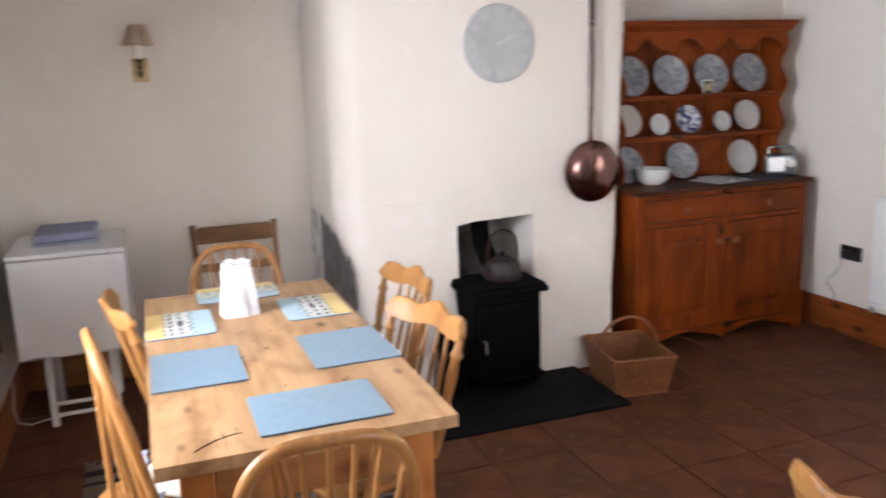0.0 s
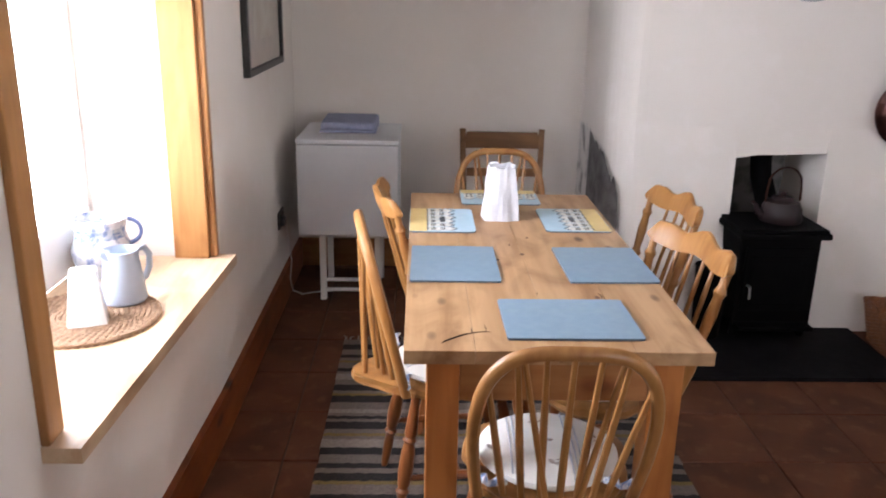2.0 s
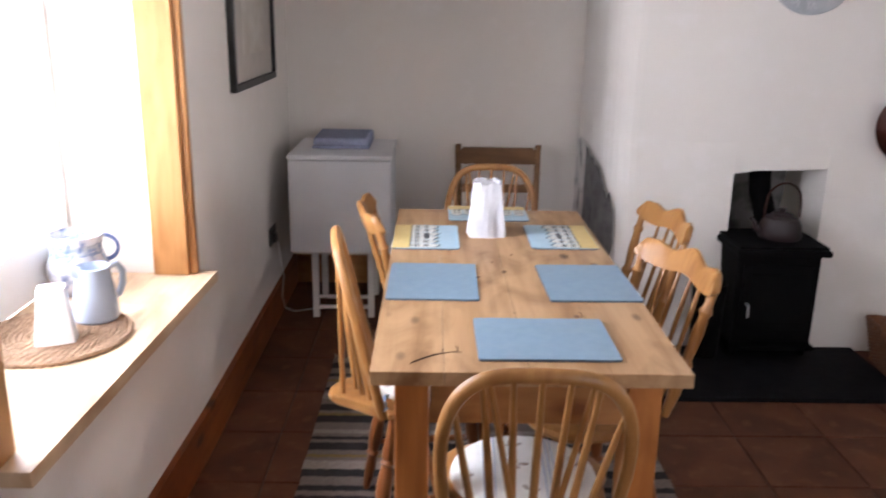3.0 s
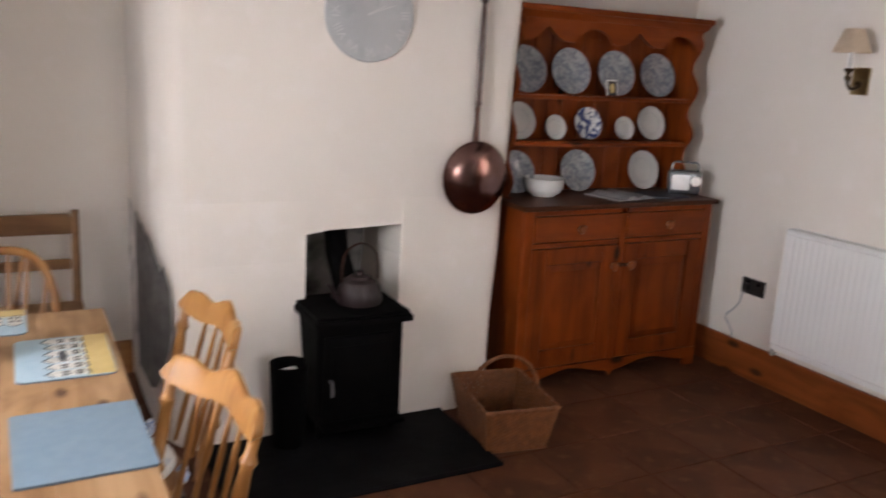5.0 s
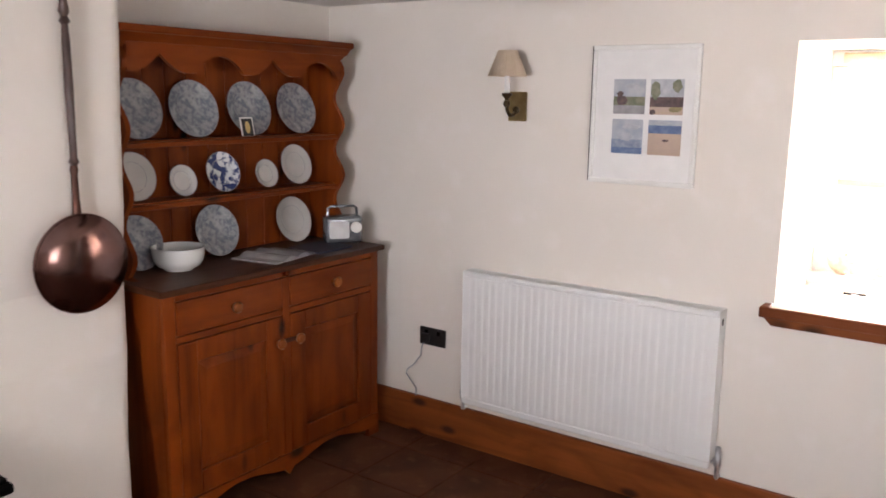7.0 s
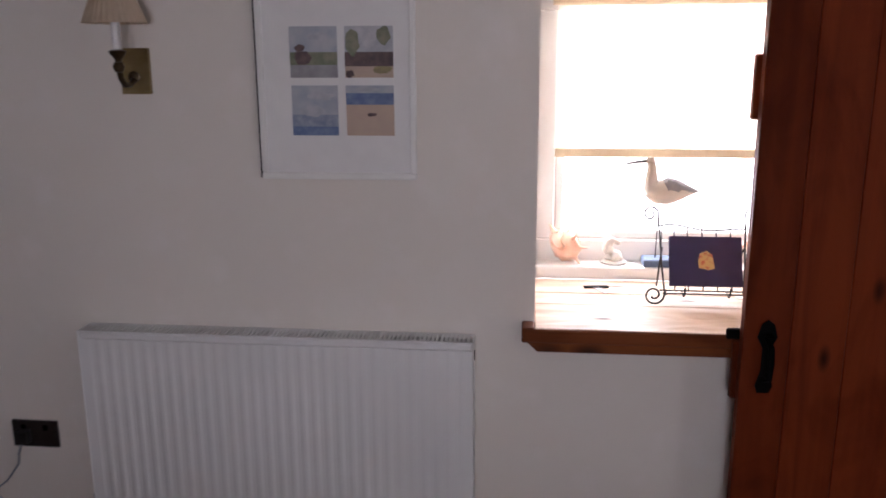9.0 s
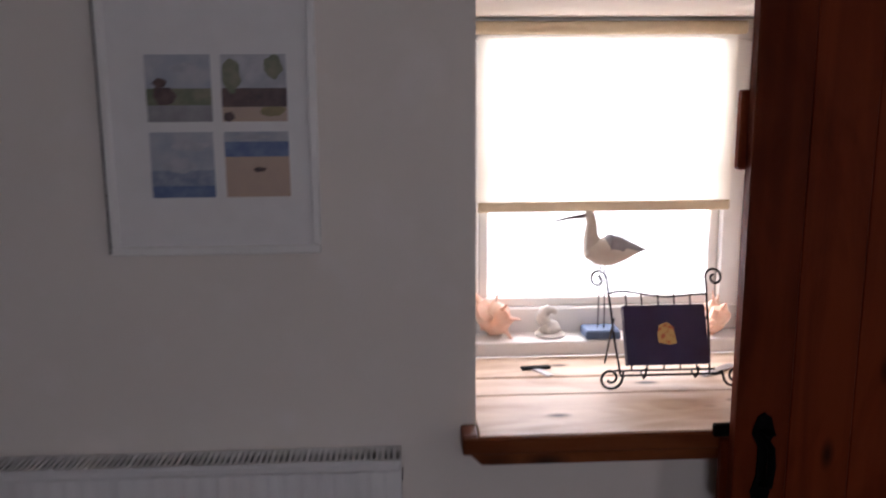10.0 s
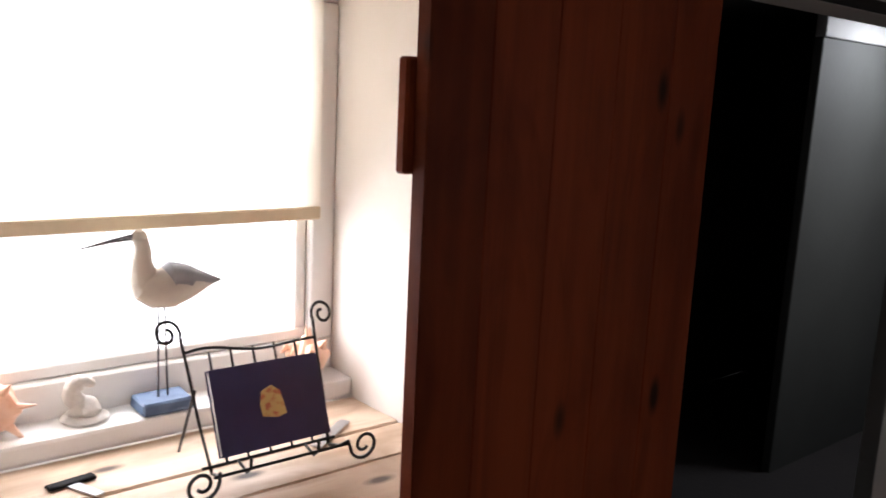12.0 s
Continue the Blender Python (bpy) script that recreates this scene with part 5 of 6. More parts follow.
part("worktop", box((DX0 - 0.02, DY - 0.02, DZ - 0.0255), (DX1 + 0.03, ALC - 0.004, DZ), 0.008, 2), DRESS_TOP, dr, "dark worn dresser top")
MIDX = (DX0 + DX1) / 2
for lo, hi in (((DX0, DY, 0.10), (DX0 + 0.05, DY + 0.0215, DZ - 0.026)), ((DX1 - 0.05, DY, 0.10), (DX1, DY + 0.0215, DZ - 0.026)), ((MIDX - 0.02, DY, 0.10), (MIDX + 0.02, DY + 0.0215, DZ - 0.052))):
    part("front_stile", box(lo, hi, 0.002), DRESS_Z, dr)
for z0, z1 in ((DZ - 0.05, DZ - 0.026), (0.71, 0.735)):
    for xa, xb in ((DX0 + 0.0505, MIDX - 0.0205), (MIDX + 0.0205, DX1 - 0.0505)):
        part("front_rail", box((xa, DY, z0), (xb, DY + 0.0215, z1), 0.002), DRESS_X, dr)
part("back_board", box((DX0 + 0.0225, ALC - 0.016, 0.05), (DX1 - 0.0225, ALC - 0.005, DZ - 0.026)), DRESS_X, dr)
scal = [(DX0, 0.0995), (DX0, 0.0), (DX0 + 0.07, 0.0)]
scal += [(DX0 + 0.07 + (DX1 - DX0 - 0.14) * t, 0.055 - 0.022 * math.cos(t * 4 * math.pi) * 1.0 - (0.03 if abs(t - 0.5) < 0.02 else 0) + 0.004) for t in [k / 40 for k in range(41)]]
scal += [(DX1 - 0.07, 0.0), (DX1, 0.0), (DX1, 0.0995)]
part("scalloped_plinth", prism(scal, 1, DY - 0.004, DY + 0.018), DRESS_X, dr)
KNOBW = wood("knob_pine", (0.30, 0.085, 0.014), (0.2, 0.05, 0.008), (0.1, 0.03, 0.005), 0, 0.28, grain=30, coat=0.4)
KNOB = [(0.0, 0.0), (0.011, 0.0), (0.010, 0.012), (0.020, 0.018), (0.0235, 0.027), (0.017, 0.036), (0.0, 0.039)]
for xa, xb in ((DX0 + 0.053, MIDX - 0.023), (MIDX + 0.023, DX1 - 0.053)):
    d1 = part("drawer", box((xa, DY - 0.005, 0.739), (xb, DY + 0.018, DZ - 0.053), 0.005, 2), DRESS_X, dr)
    part("knob", lathe(KNOB, 18, m=pose((xa + xb) / 2, DY - 0.005, 0.80, 90)), KNOBW, d1, smooth=True)
    w_ = xb - xa
    d2 = part("door", boxes(((xa, DY - 0.002, 0.104), (xa + 0.085, DY + 0.02, 0.706)), ((xb - 0.085, DY - 0.002, 0.104), (xb, DY + 0.02, 0.706)), ((xa + 0.0852, DY - 0.002, 0.104), (xb - 0.0852, DY + 0.02, 0.195)), ((xa + 0.0852, DY - 0.002, 0.625), (xb - 0.0852, DY + 0.02, 0.706)), bevel=0.003), DRESS_Z, dr)
    f0, f1, g0, g1 = xa + 0.086, xb - 0.086, 0.196, 0.624
    bm = bmesh.new()
    o = [bm.verts.new((x, DY + 0.010, z)) for x, z in ((f0, g0), (f1, g0), (f1, g1), (f0, g1))]
    i_ = [bm.verts.new((x, DY + 0.001, z)) for x, z in ((f0 + 0.035, g0 + 0.035), (f1 - 0.035, g0 + 0.035), (f1 - 0.035, g1 - 0.035), (f0 + 0.035, g1 - 0.035))]
    for k in range(4):
        bm.faces.new((o[k], o[(k + 1) % 4], i_[(k + 1) % 4], i_[k]))
    bm.faces.new(i_)
    part("raised_panel", bm, DRESS_Z, d2)
    kx = xb - 0.03 if xa < MIDX - 0.1 and xb < MIDX else xa + 0.03
    part("knob", lathe(KNOB, 18, m=pose(kx, DY - 0.002, 0.60, 90)), KNOBW, d2, smooth=True)
part("turn_button", box((MIDX - 0.045, DY - 0.014, 0.592), (MIDX + 0.045, DY - 0.0025, 0.608), 0.004, 2), DRESS_TOP, dr)

# plate rack
HY0, HX0, HX1, HZ = 4.262, 3.235, 4.375, 1.80
sh1, sh2 = 1.415, 1.185


def scallop_side():
    pts = [(ALC - 0.004, DZ + 0.0005), (HY0 - 0.02, DZ + 0.0005)]
    for k in range(61):
        z = DZ + 0.01 + (HZ - 0.05 - DZ - 0.01) * k / 60
        pts.append((HY0 + 0.012 - 0.028 * math.sin((z - DZ) * 2 * math.pi / 0.235 - 0.5), z))
    pts += [(HY0 - 0.02, HZ - 0.03), (ALC - 0.004, HZ - 0.03)]
    return pts


for x in (HX0, HX1 - 0.02):
    part("rack_side", prism(scallop_side(), 0, x, x + 0.02), DRESS_Z, dr)
n = 11
bw = (HX1 - HX0 - 0.042) / n
for k in range(n):
    part("back_plank", box((HX0 + 0.021 + k * bw + 0.001, ALC - 0.018, DZ + 0.001), (HX0 + 0.021 + (k + 1) * bw - 0.001, ALC - 0.006, HZ - 0.03), 0.002), DRESS_Z, dr)
for z in (sh1, sh2):
    part("rack_shelf", box((HX0 + 0.0205, HY0 + 0.012, z - 0.02), (HX1 - 0.0205, ALC - 0.0185, z), 0.003), DRESS_X, dr)
    part("plate_rail", box((HX0 + 0.0205, HY0 + 0.03, z + 0.0005), (HX1 - 0.0205, HY0 + 0.037, z + 0.007), 0.001), DRESS_X, dr)
pel = [(HX0 + 0.0205, HZ - 0.03)]
m_ = 96
for k in range(m_ + 1):
    t = k / m_
    x = HX0 + 0.0205 + (HX1 - HX0 - 0.041) * t
    bay, u = int(min(t * 4, 3.999)), (t * 4) % 1.0
    w_ = min(max((u - 0.1) / 0.8, 0), 1)
    rise = math.sin(math.pi * w_) ** 0.6 if bay % 2 else (1 - abs(2 * w_ - 1)) ** 1.7
    pel.append((x, 1.668 + 0.066 * rise))
pel.append((HX1 - 0.0205, HZ - 0.03))
part("arched_pelmet", prism(pel[::-1], 1, HY0 - 0.012, HY0 + 0.006), DRESS_X, dr)
part("cornice", box((HX0 - 0.025, HY0 - 0.05, HZ + 0.0005), (HX1 + 0.03, ALC - 0.004, HZ + 0.028), 0.007, 2), DRESS_X, dr)
part("cornice_mould", prism([(HY0 - 0.018, HZ - 0.03), (HY0 - 0.045, HZ), (ALC - 0.004, HZ), (ALC - 0.004, HZ - 0.03)], 0, HX0 - 0.012, HX1 + 0.014), DRESS_X, dr)

# plates
BLUEWARE = material("blue_transferware", (0.31, 0.315, 0.33), 0.25, second=(0.17, 0.185, 0.225), scale=55, mix=(0.42, 0.60), third=(0.48, 0.49, 0.50), third_scale=20, coat=0.2)
CREAMWARE = material("cream_glazed_ware", (0.56, 0.55, 0.53), 0.25, second=(0.50, 0.49, 0.47), scale=8, coat=0.3)
RIMLINE = material("grey_rim_line", (0.22, 0.23, 0.26), 0.3, second=(0.28, 0.28, 0.30), scale=20)
FLOWBLUE = material("dark_blue_pattern", (0.56, 0.57, 0.60), 0.25, second=(0.03, 0.045, 0.14), scale=32, mix=(0.46, 0.52), coat=0.3)


def plate(x, base, r, mat, label, y=4.392, tilt=16):
    ob = thing("plate", label, "plate", pose(x, y, base, 90 - tilt, 0, 0) @ pose(0, r, 0), "plates on the dresser")
    d = part("dish", lathe([(0, 0.0), (r * 0.55, 0.0), (r * 0.62, 0.004), (r * 0.97, 0.016), (r, 0.018), (r * 0.98, 0.021), (r * 0.64, 0.011), (r * 0.58, 0.007), (0, 0.006)], 40), mat, ob, smooth=True)
    part("rim_band", tube([(r * 0.985 * math.cos(a), r * 0.985 * math.sin(a), 0.0205) for a in [2 * math.pi * k / 40 for k in range(40)]], 0.0014, 6, closed=True), RIMLINE, d)
    part("well_line", tube([(r * 0.62 * math.cos(a), r * 0.62 * math.sin(a), 0.0102) for a in [2 * math.pi * k / 40 for k in range(40)]], 0.0009, 6, closed=True), RIMLINE, d)
    return ob


for x in (3.385, 3.656, 3.945, 4.225):
    plate(x, sh1, 0.118, BLUEWARE, "large blue and white transferware plate propped on the rack")
plate(3.362, sh2, 0.095, CREAMWARE, "white porcelain plate propped on the rack")
plate(3.578, sh2, 0.064, CREAMWARE, "small white dish propped on the rack")
plate(3.785, sh2, 0.086, FLOWBLUE, "white plate with a bold dark blue pattern")
plate(4.022, sh2, 0.063, CREAMWARE, "small white dish propped on the rack")
plate(4.213, sh2, 0.093, CREAMWARE, "white porcelain plate propped on the rack")
plate(3.368, DZ, 0.108, BLUEWARE, "blue and white plate standing on the dresser top")
plate(3.75, DZ, 0.110, BLUEWARE, "large blue and white plate standing on the dresser top")
plate(4.195, DZ, 0.107, CREAMWARE, "white plate with a fine rim standing on the dresser top")
CARDB = material("card_black", (0.02, 0.02, 0.022), 0.6, second=(0.03, 0.03, 0.03), scale=30)
card = thing("small_card", "small black and yellow picture card leaning on the plates", "card", pose(3.865, 4.325, sh1, -12))
part("card_face", box((-0.034, -0.002, 0.0), (0.034, 0.002, 0.085)), PAPER, card)
part("picture_area", box((-0.028, -0.0030, 0.006), (0.028, -0.0022, 0.079)), CARDB, card)
part("motif", lathe([(0.0, 0), (0.013, 0), (0.013, 0.0006), (0, 0.0006)], 14, m=pose(0, -0.0032, 0.042, 90) @ Matrix.Diagonal((1, 2.0, 1, 1))), MAT_Y, card)
bowl = thing("white_bowl", "plain white china bowl on the dresser top", "bowl", pose(3.478, 4.31, DZ) @ Matrix.Diagonal((0.93, 0.93, 0.98, 1)))
part("body", lathe([(0, 0), (0.058, 0), (0.062, 0.006), (0.088, 0.018), (0.103, 0.042), (0.107, 0.07), (0.108, 0.088), (0.111, 0.093), (0.105, 0.094), (0.100, 0.06), (0.08, 0.028), (0, 0.02)], 40), PORCELAIN, bowl, smooth=True)
mag = thing("open_magazine", "open magazine lying on the dresser top", "magazine", pose(3.895, 4.215, DZ, 0, 0, 10) @ Matrix.Diagonal((1.25, 1.15, 1.5, 1)))
for sx in (-1, 1):
    bm = bmesh.new()
    rows = []
    for k in range(9):
        t = k / 8
        zz = 0.010 * math.sin(math.pi * min(t * 1.6, 1)) + 0.004
        rows.append([bm.verts.new((sx * 0.115 * t, y, z)) for y, z in ((-0.10, 0.0005), (0.10, 0.0005), (0.10, zz), (-0.10, zz))])
    for p, q in zip(rows, rows[1:]):
        for j in range(4):
            bm.faces.new((p[j], p[(j + 1) % 4], q[(j + 1) % 4], q[j]))
    bm.faces.new(rows[0])
    bm.faces.new(rows[-1][::-1])
    part("page_block", bm, material("grey_page", (0.26, 0.255, 0.26), 0.5, second=(0.36, 0.35, 0.355), scale=22) if sx < 0 else material("printed_page", (0.15, 0.15, 0.17), 0.5, second=(0.28, 0.28, 0.29), scale=14), mag)
tray = thing("dark_tray", "thin dark blue tray on the dresser top", "tray")
part("plate_body", rounded(4.04, 4.27, 4.10, 4.30, 0.02, DZ + 0.0005, DZ + 0.008), material("tray_blue", (0.012, 0.013, 0.03), 0.6, second=(0.02, 0.021, 0.042), scale=20), tray)
SILVER = material("silver_plastic", (0.27, 0.285, 0.31), 0.26, 0.7, second=(0.17, 0.18, 0.20), scale=20)
rd = thing("retro_radio", "small silver retro radio with a carrying handle", "radio", pose(4.318, 4.215, DZ, 0, 0, -34) @ Matrix.Diagonal((1.08, 1.25, 1.05, 1)))
part("case", box((-0.08, -0.035, 0.004), (0.08, 0.035, 0.125), 0.018, 3), SILVER, rd, smooth=True)
part("speaker_grille", rounded(-0.065, 0.02, -0.0375, 0.0375, 0.01, 0, 0.004), STEEL, rd, at=pose(0, -0.0352, 0.065, 90))
part("tuning_dial", lathe([(0.0, 0), (0.024, 0), (0.024, 0.008), (0.02, 0.010), (0, 0.010)], 24, m=pose(0.05, -0.0352, 0.075, 90)), WHITE_PAINT, rd, smooth=True)
part("handle", tube([(-0.065, 0, 0.118), (-0.063, 0, 0.155), (-0.05, 0, 0.165), (0.05, 0, 0.165), (0.063, 0, 0.155), (0.065, 0, 0.118)], 0.006, 8), SILVER, rd, smooth=True)
for sx in (-1, 1):
    part("foot", box((sx * 0.055 - 0.01, -0.02, 0.0), (sx * 0.055 + 0.01, 0.02, 0.0045)), SCREEN, rd)

# ---- west sill ----
SZ = 0.6755
JUTE = material("jute_coil", (0.40, 0.265, 0.17), 0.95, second=(0.25, 0.155, 0.095), scale=70, bump=0.5, bump_scale=150)
jm = thing("jute_mat", "round coiled jute mat on the window sill", "mat", pose(-0.195, 2.425, SZ) @ Matrix.Diagonal((0.94, 0.97, 1, 1)))
for k in range(1, 15):
    r = 0.0142 * k
    part("braid_ring", tube([((r + 0.0012 * math.sin(a * 4 * k)) * math.cos(a), (r + 0.0012 * math.sin(a * 4 * k)) * math.sin(a), 0.0065 + 0.002 * math.sin(a * 4 * k + k)) for a in [2 * math.pi * j / (16 * k) for j in range(16 * k)]], 0.0074, 5, closed=True), JUTE, jm)
part("backing", lathe([(0, 0.001), (0.196, 0.001), (0.196, 0.005), (0, 0.005)], 36), JUTE, jm)
JZ = SZ + 0.0145
jug = thing("milk_jug", "pale blue-grey glazed jug on the jute mat", "jug", pose(-0.127, 2.535, JZ, 0, 0, 50) @ Matrix.Diagonal((0.93, 0.93, 1.06, 1)))
GLAZE = material("grey_blue_glaze", (0.40, 0.46, 0.55), 0.2, second=(0.36, 0.42, 0.51), scale=5, coat=0.4)
part("body", lathe([(0, 0), (0.062, 0), (0.066, 0.006), (0.064, 0.03), (0.056, 0.08), (0.050, 0.12), (0.052, 0.138), (0.048, 0.14), (0.045, 0.12), (0.05, 0.02), (0, 0.012)], 36), GLAZE, jug, smooth=True)
part("lip", tube([(-0.04, 0, 0.128), (-0.058, 0, 0.136), (-0.068, 0, 0.142)], [0.02, 0.015, 0.006], 10, flat=0.6), GLAZE, jug, smooth=True)
part("handle", tube([(0.048, 0, 0.128), (0.075, 0, 0.132), (0.092, 0, 0.11), (0.09, 0, 0.075), (0.075, 0, 0.05), (0.058, 0, 0.045)], 0.0075, 10, flat=1.3), GLAZE, jug, smooth=True)
CHINA = material("blue_painted_china", (0.56, 0.58, 0.62), 0.2, second=(0.17, 0.22, 0.37), scale=34, mix=(0.48, 0.62), third=(0.62, 0.52, 0.36), third_scale=22, third_mix=(0.64, 0.7), coat=0.4)
pot = thing("painted_pot", "wide blue and white painted china pot with a handle", "pot", pose(-0.282, 2.80, SZ) @ Matrix.Diagonal((0.88, 0.88, 1.08, 1)))
part("body", lathe([(0, 0), (0.07, 0), (0.078, 0.008), (0.10, 0.05), (0.102, 0.08), (0.085, 0.115), (0.082, 0.135), (0.092, 0.165), (0.088, 0.167), (0.078, 0.13), (0.09, 0.07), (0, 0.02)], 40), CHINA, pot, smooth=True)
part("neck_band", lathe([(0.0865, 0.114), (0.0835, 0.124), (0.0838, 0.134), (0.0868, 0.142)], 40), material("band_blue", (0.16, 0.22, 0.36), 0.25, second=(0.40, 0.44, 0.50), scale=60, mix=(0.45, 0.55)), pot, "blue painted neck band", smooth=True)
part("handle", tube([(0.084 + 0.046 * math.sin(a), 0.024 + 0.010 * math.sin(a), 0.123 + 0.036 * math.cos(a)) for a in [0.1 + 0.29 * k for k in range(11)]], 0.0065, 10), material("cobalt_glaze", (0.08, 0.11, 0.24), 0.25, second=(0.12, 0.16, 0.32), scale=10), pot, smooth=True)
tapered("salt_pot", "small white square tapering china shaker", -0.172, 2.385, JZ, 0.104, 0.066, 0.138, 20, PORCELAIN)

# ---- east sill ----
EZ, LZ = 0.8775, 0.9125
WIRE = material("black_wire", (0.01, 0.01, 0.011), 0.45, 0.5, second=(0.015, 0.015, 0.015), scale=40)


def spiral(cx, cz, r, turns, start, way, m):
    pts = []
    for k in range(25):
        t = k / 24
        a = start + way * turns * 2 * math.pi * t
        rr = r * (1 - 0.72 * t)
        pts.append(m(cx + rr * math.cos(a), cz + rr * math.sin(a)))
    return pts


stand = thing("wire_book_stand", "black scrolled wire book stand on the sill", "book stand")
lean_x = 0.45


def on_back(y, z):
    """A point of the stand's back, which leans away from the room."""
    return Vector((4.772 + lean_x * (z - EZ), y, z))


for y, s_ in ((1.952, 1), (1.700, -1)):
    part("upright", tube([on_back(y - s_ * 0.012, EZ + 0.02), on_back(y - s_ * 0.004, EZ + 0.10), on_back(y, EZ + 0.18), on_back(y + s_ * 0.004, EZ + 0.235)] +
                         spiral(y + s_ * 0.027, EZ + 0.245, 0.024, 1.25, math.pi if s_ > 0 else 0, -s_, on_back), 0.0032, 6), WIRE, stand, smooth=True)
    part("foot_scroll", tube([on_back(y - s_ * 0.012, EZ + 0.02), Vector((4.745, y - s_ * 0.010, EZ + 0.03)), Vector((4.725, y - s_ * 0.003, EZ + 0.045))] +
                             spiral(y + s_ * 0.029, EZ + 0.0335, 0.030, 1.4, math.pi if s_ > 0 else 0, s_, lambda yy, zz: Vector((4.722, yy, zz))), 0.0034, 6), WIRE, stand, smooth=True)
    part("back_leg", tube([on_back(y - s_ * 0.006, EZ + 0.15), Vector((4.93, y - s_ * 0.01, EZ + 0.004))], 0.003, 6), WIRE, stand, smooth=True)
part("top_rail", tube([on_back(1.952 - 0.252 * t, EZ + 0.205 + 0.012 * math.sin(math.pi * 2 * t + 0.6) * (1 - t)) for t in [k / 12 for k in range(13)]], 0.003, 6), WIRE, stand, smooth=True)
for y in (1.91, 1.87, 1.827, 1.785, 1.743):
    part("bar", tube([on_back(y, EZ + 0.03), on_back(y, EZ + 0.207)], 0.0025, 6), WIRE, stand, smooth=True)
part("bottom_rail", tube([on_back(1.955, EZ + 0.03), on_back(1.697, EZ + 0.03)], 0.003, 6), WIRE, stand, smooth=True)
part("lip_rail", tube([Vector((4.735, 1.955, EZ + 0.035)), Vector((4.735, 1.697, EZ + 0.035))], 0.003, 6), WIRE, stand, smooth=True)
for y in (1.89, 1.76):
    part("hook", tube([on_back(y, EZ + 0.03), Vector((4.75, y, EZ + 0.022)), Vector((4.735, y, EZ + 0.035)), Vector((4.733, y, EZ + 0.055))], 0.003, 6), WIRE, stand, smooth=True)
NAVY = material("navy_cover", (0.020, 0.016, 0.060), 0.45, second=(0.026, 0.022, 0.075), scale=20)
book = thing("navy_book", "dark navy folder with a small gilt emblem on the stand", "book", Matrix.Translation(on_back(1.825, EZ + 0.048)) @ pose(-0.022, 0, 0, 0, math.degrees(math.atan(lean_x)), 0))
part("cover", box((-0.012, -0.106, 0.0), (-0.009, 0.104, 0.150), 0.001), NAVY, book)
part("page_block", box((-0.0085, -0.103, 0.002), (0.004, 0.101, 0.147)), PAPER, book)
part("cover", box((0.0045, -0.106, 0.0), (0.007, 0.104, 0.150), 0.001), NAVY, book)
GILT = material("gilt_emblem", (0.50, 0.36, 0.13), 0.4, second=(0.40, 0.12, 0.05), scale=60, mix=(0.5, 0.6))
em = part("emblem", prism([(-0.026, 0.052), (-0.008, 0.048), (0.020, 0.054), (0.022, 0.075), (0.016, 0.098), (-0.004, 0.106), (-0.020, 0.094)], 0, -0.0136, -0.0122), GILT, book)

bird = thing("carved_bird", "carved wooden wading bird on wire legs and a blue block", "ornament")
BIRDW = material("bird_paint", (0.50, 0.45, 0.38), 0.6, second=(0.40, 0.35, 0.29), scale=14)
BIRDG = material("bird_wing_paint", (0.13, 0.125, 0.14), 0.55, second=(0.19, 0.18, 0.19), scale=25)
by0, bz0, bx0 = 1.919, 1.166, 5.075
part("body", tube([(bx0, by0 + 0.05, bz0 + 0.012), (bx0, by0 + 0.04, bz0 + 0.004), (bx0, by0 + 0.015, bz0 - 0.006), (bx0, by0 - 0.02, bz0 - 0.007), (bx0, by0 - 0.06, bz0 - 0.003), (bx0, by0 - 0.095, bz0 - 0.003), (bx0, by0 - 0.115, bz0 - 0.004)],
                  [0.012, 0.030, 0.040, 0.041, 0.030, 0.012, 0.002], 18, flat=1.0), BIRDW, bird, smooth=True)
part("wing", tube([(bx0, by0 + 0.012, bz0 + 0.004), (bx0, by0 - 0.015, bz0 + 0.005), (bx0, by0 - 0.05, bz0 + 0.003), (bx0, by0 - 0.09, bz0 + 0.000), (bx0, by0 - 0.122, bz0 - 0.003)], [0.020, 0.0395, 0.033, 0.015, 0.002], 18), BIRDG, bird, smooth=True)
part("neck", tube([(bx0, by0 + 0.03, bz0 + 0.005), (bx0, by0 + 0.036, bz0 + 0.045), (bx0, by0 + 0.034, bz0 + 0.075), (bx0, by0 + 0.038, bz0 + 0.088)], [0.030, 0.020, 0.0155, 0.0155], 14), BIRDW, bird, smooth=True)
part("head", lathe([(0, -0.017), (0.012, -0.012), (0.0165, 0), (0.012, 0.012), (0, 0.017)], 16, m=Matrix.Translation((bx0, by0 + 0.04, bz0 + 0.094))), BIRDW, bird, smooth=True)
part("beak", tube([(bx0, by0 + 0.05, bz0 + 0.096), (bx0, by0 + 0.09, bz0 + 0.091), (bx0, by0 + 0.146, bz0 + 0.08)], [0.007, 0.0045, 0.0015], 8), BIRDG, bird, smooth=True)
for dy in (-0.006, 0.006):
    part("leg", tube([(bx0, by0 + dy, bz0 - 0.04), (bx0, by0 + dy * 1.6, LZ + 0.02)], 0.002, 6), WIRE, bird)
part("base_block", rough_up(box((bx0 - 0.035, by0 - 0.05, LZ), (bx0 + 0.04, by0 + 0.05, LZ + 0.026), 0.004), 2, 0.003, 40), material("blue_block", (0.05, 0.085, 0.16), 0.6, second=(0.10, 0.15, 0.24), scale=25), bird)

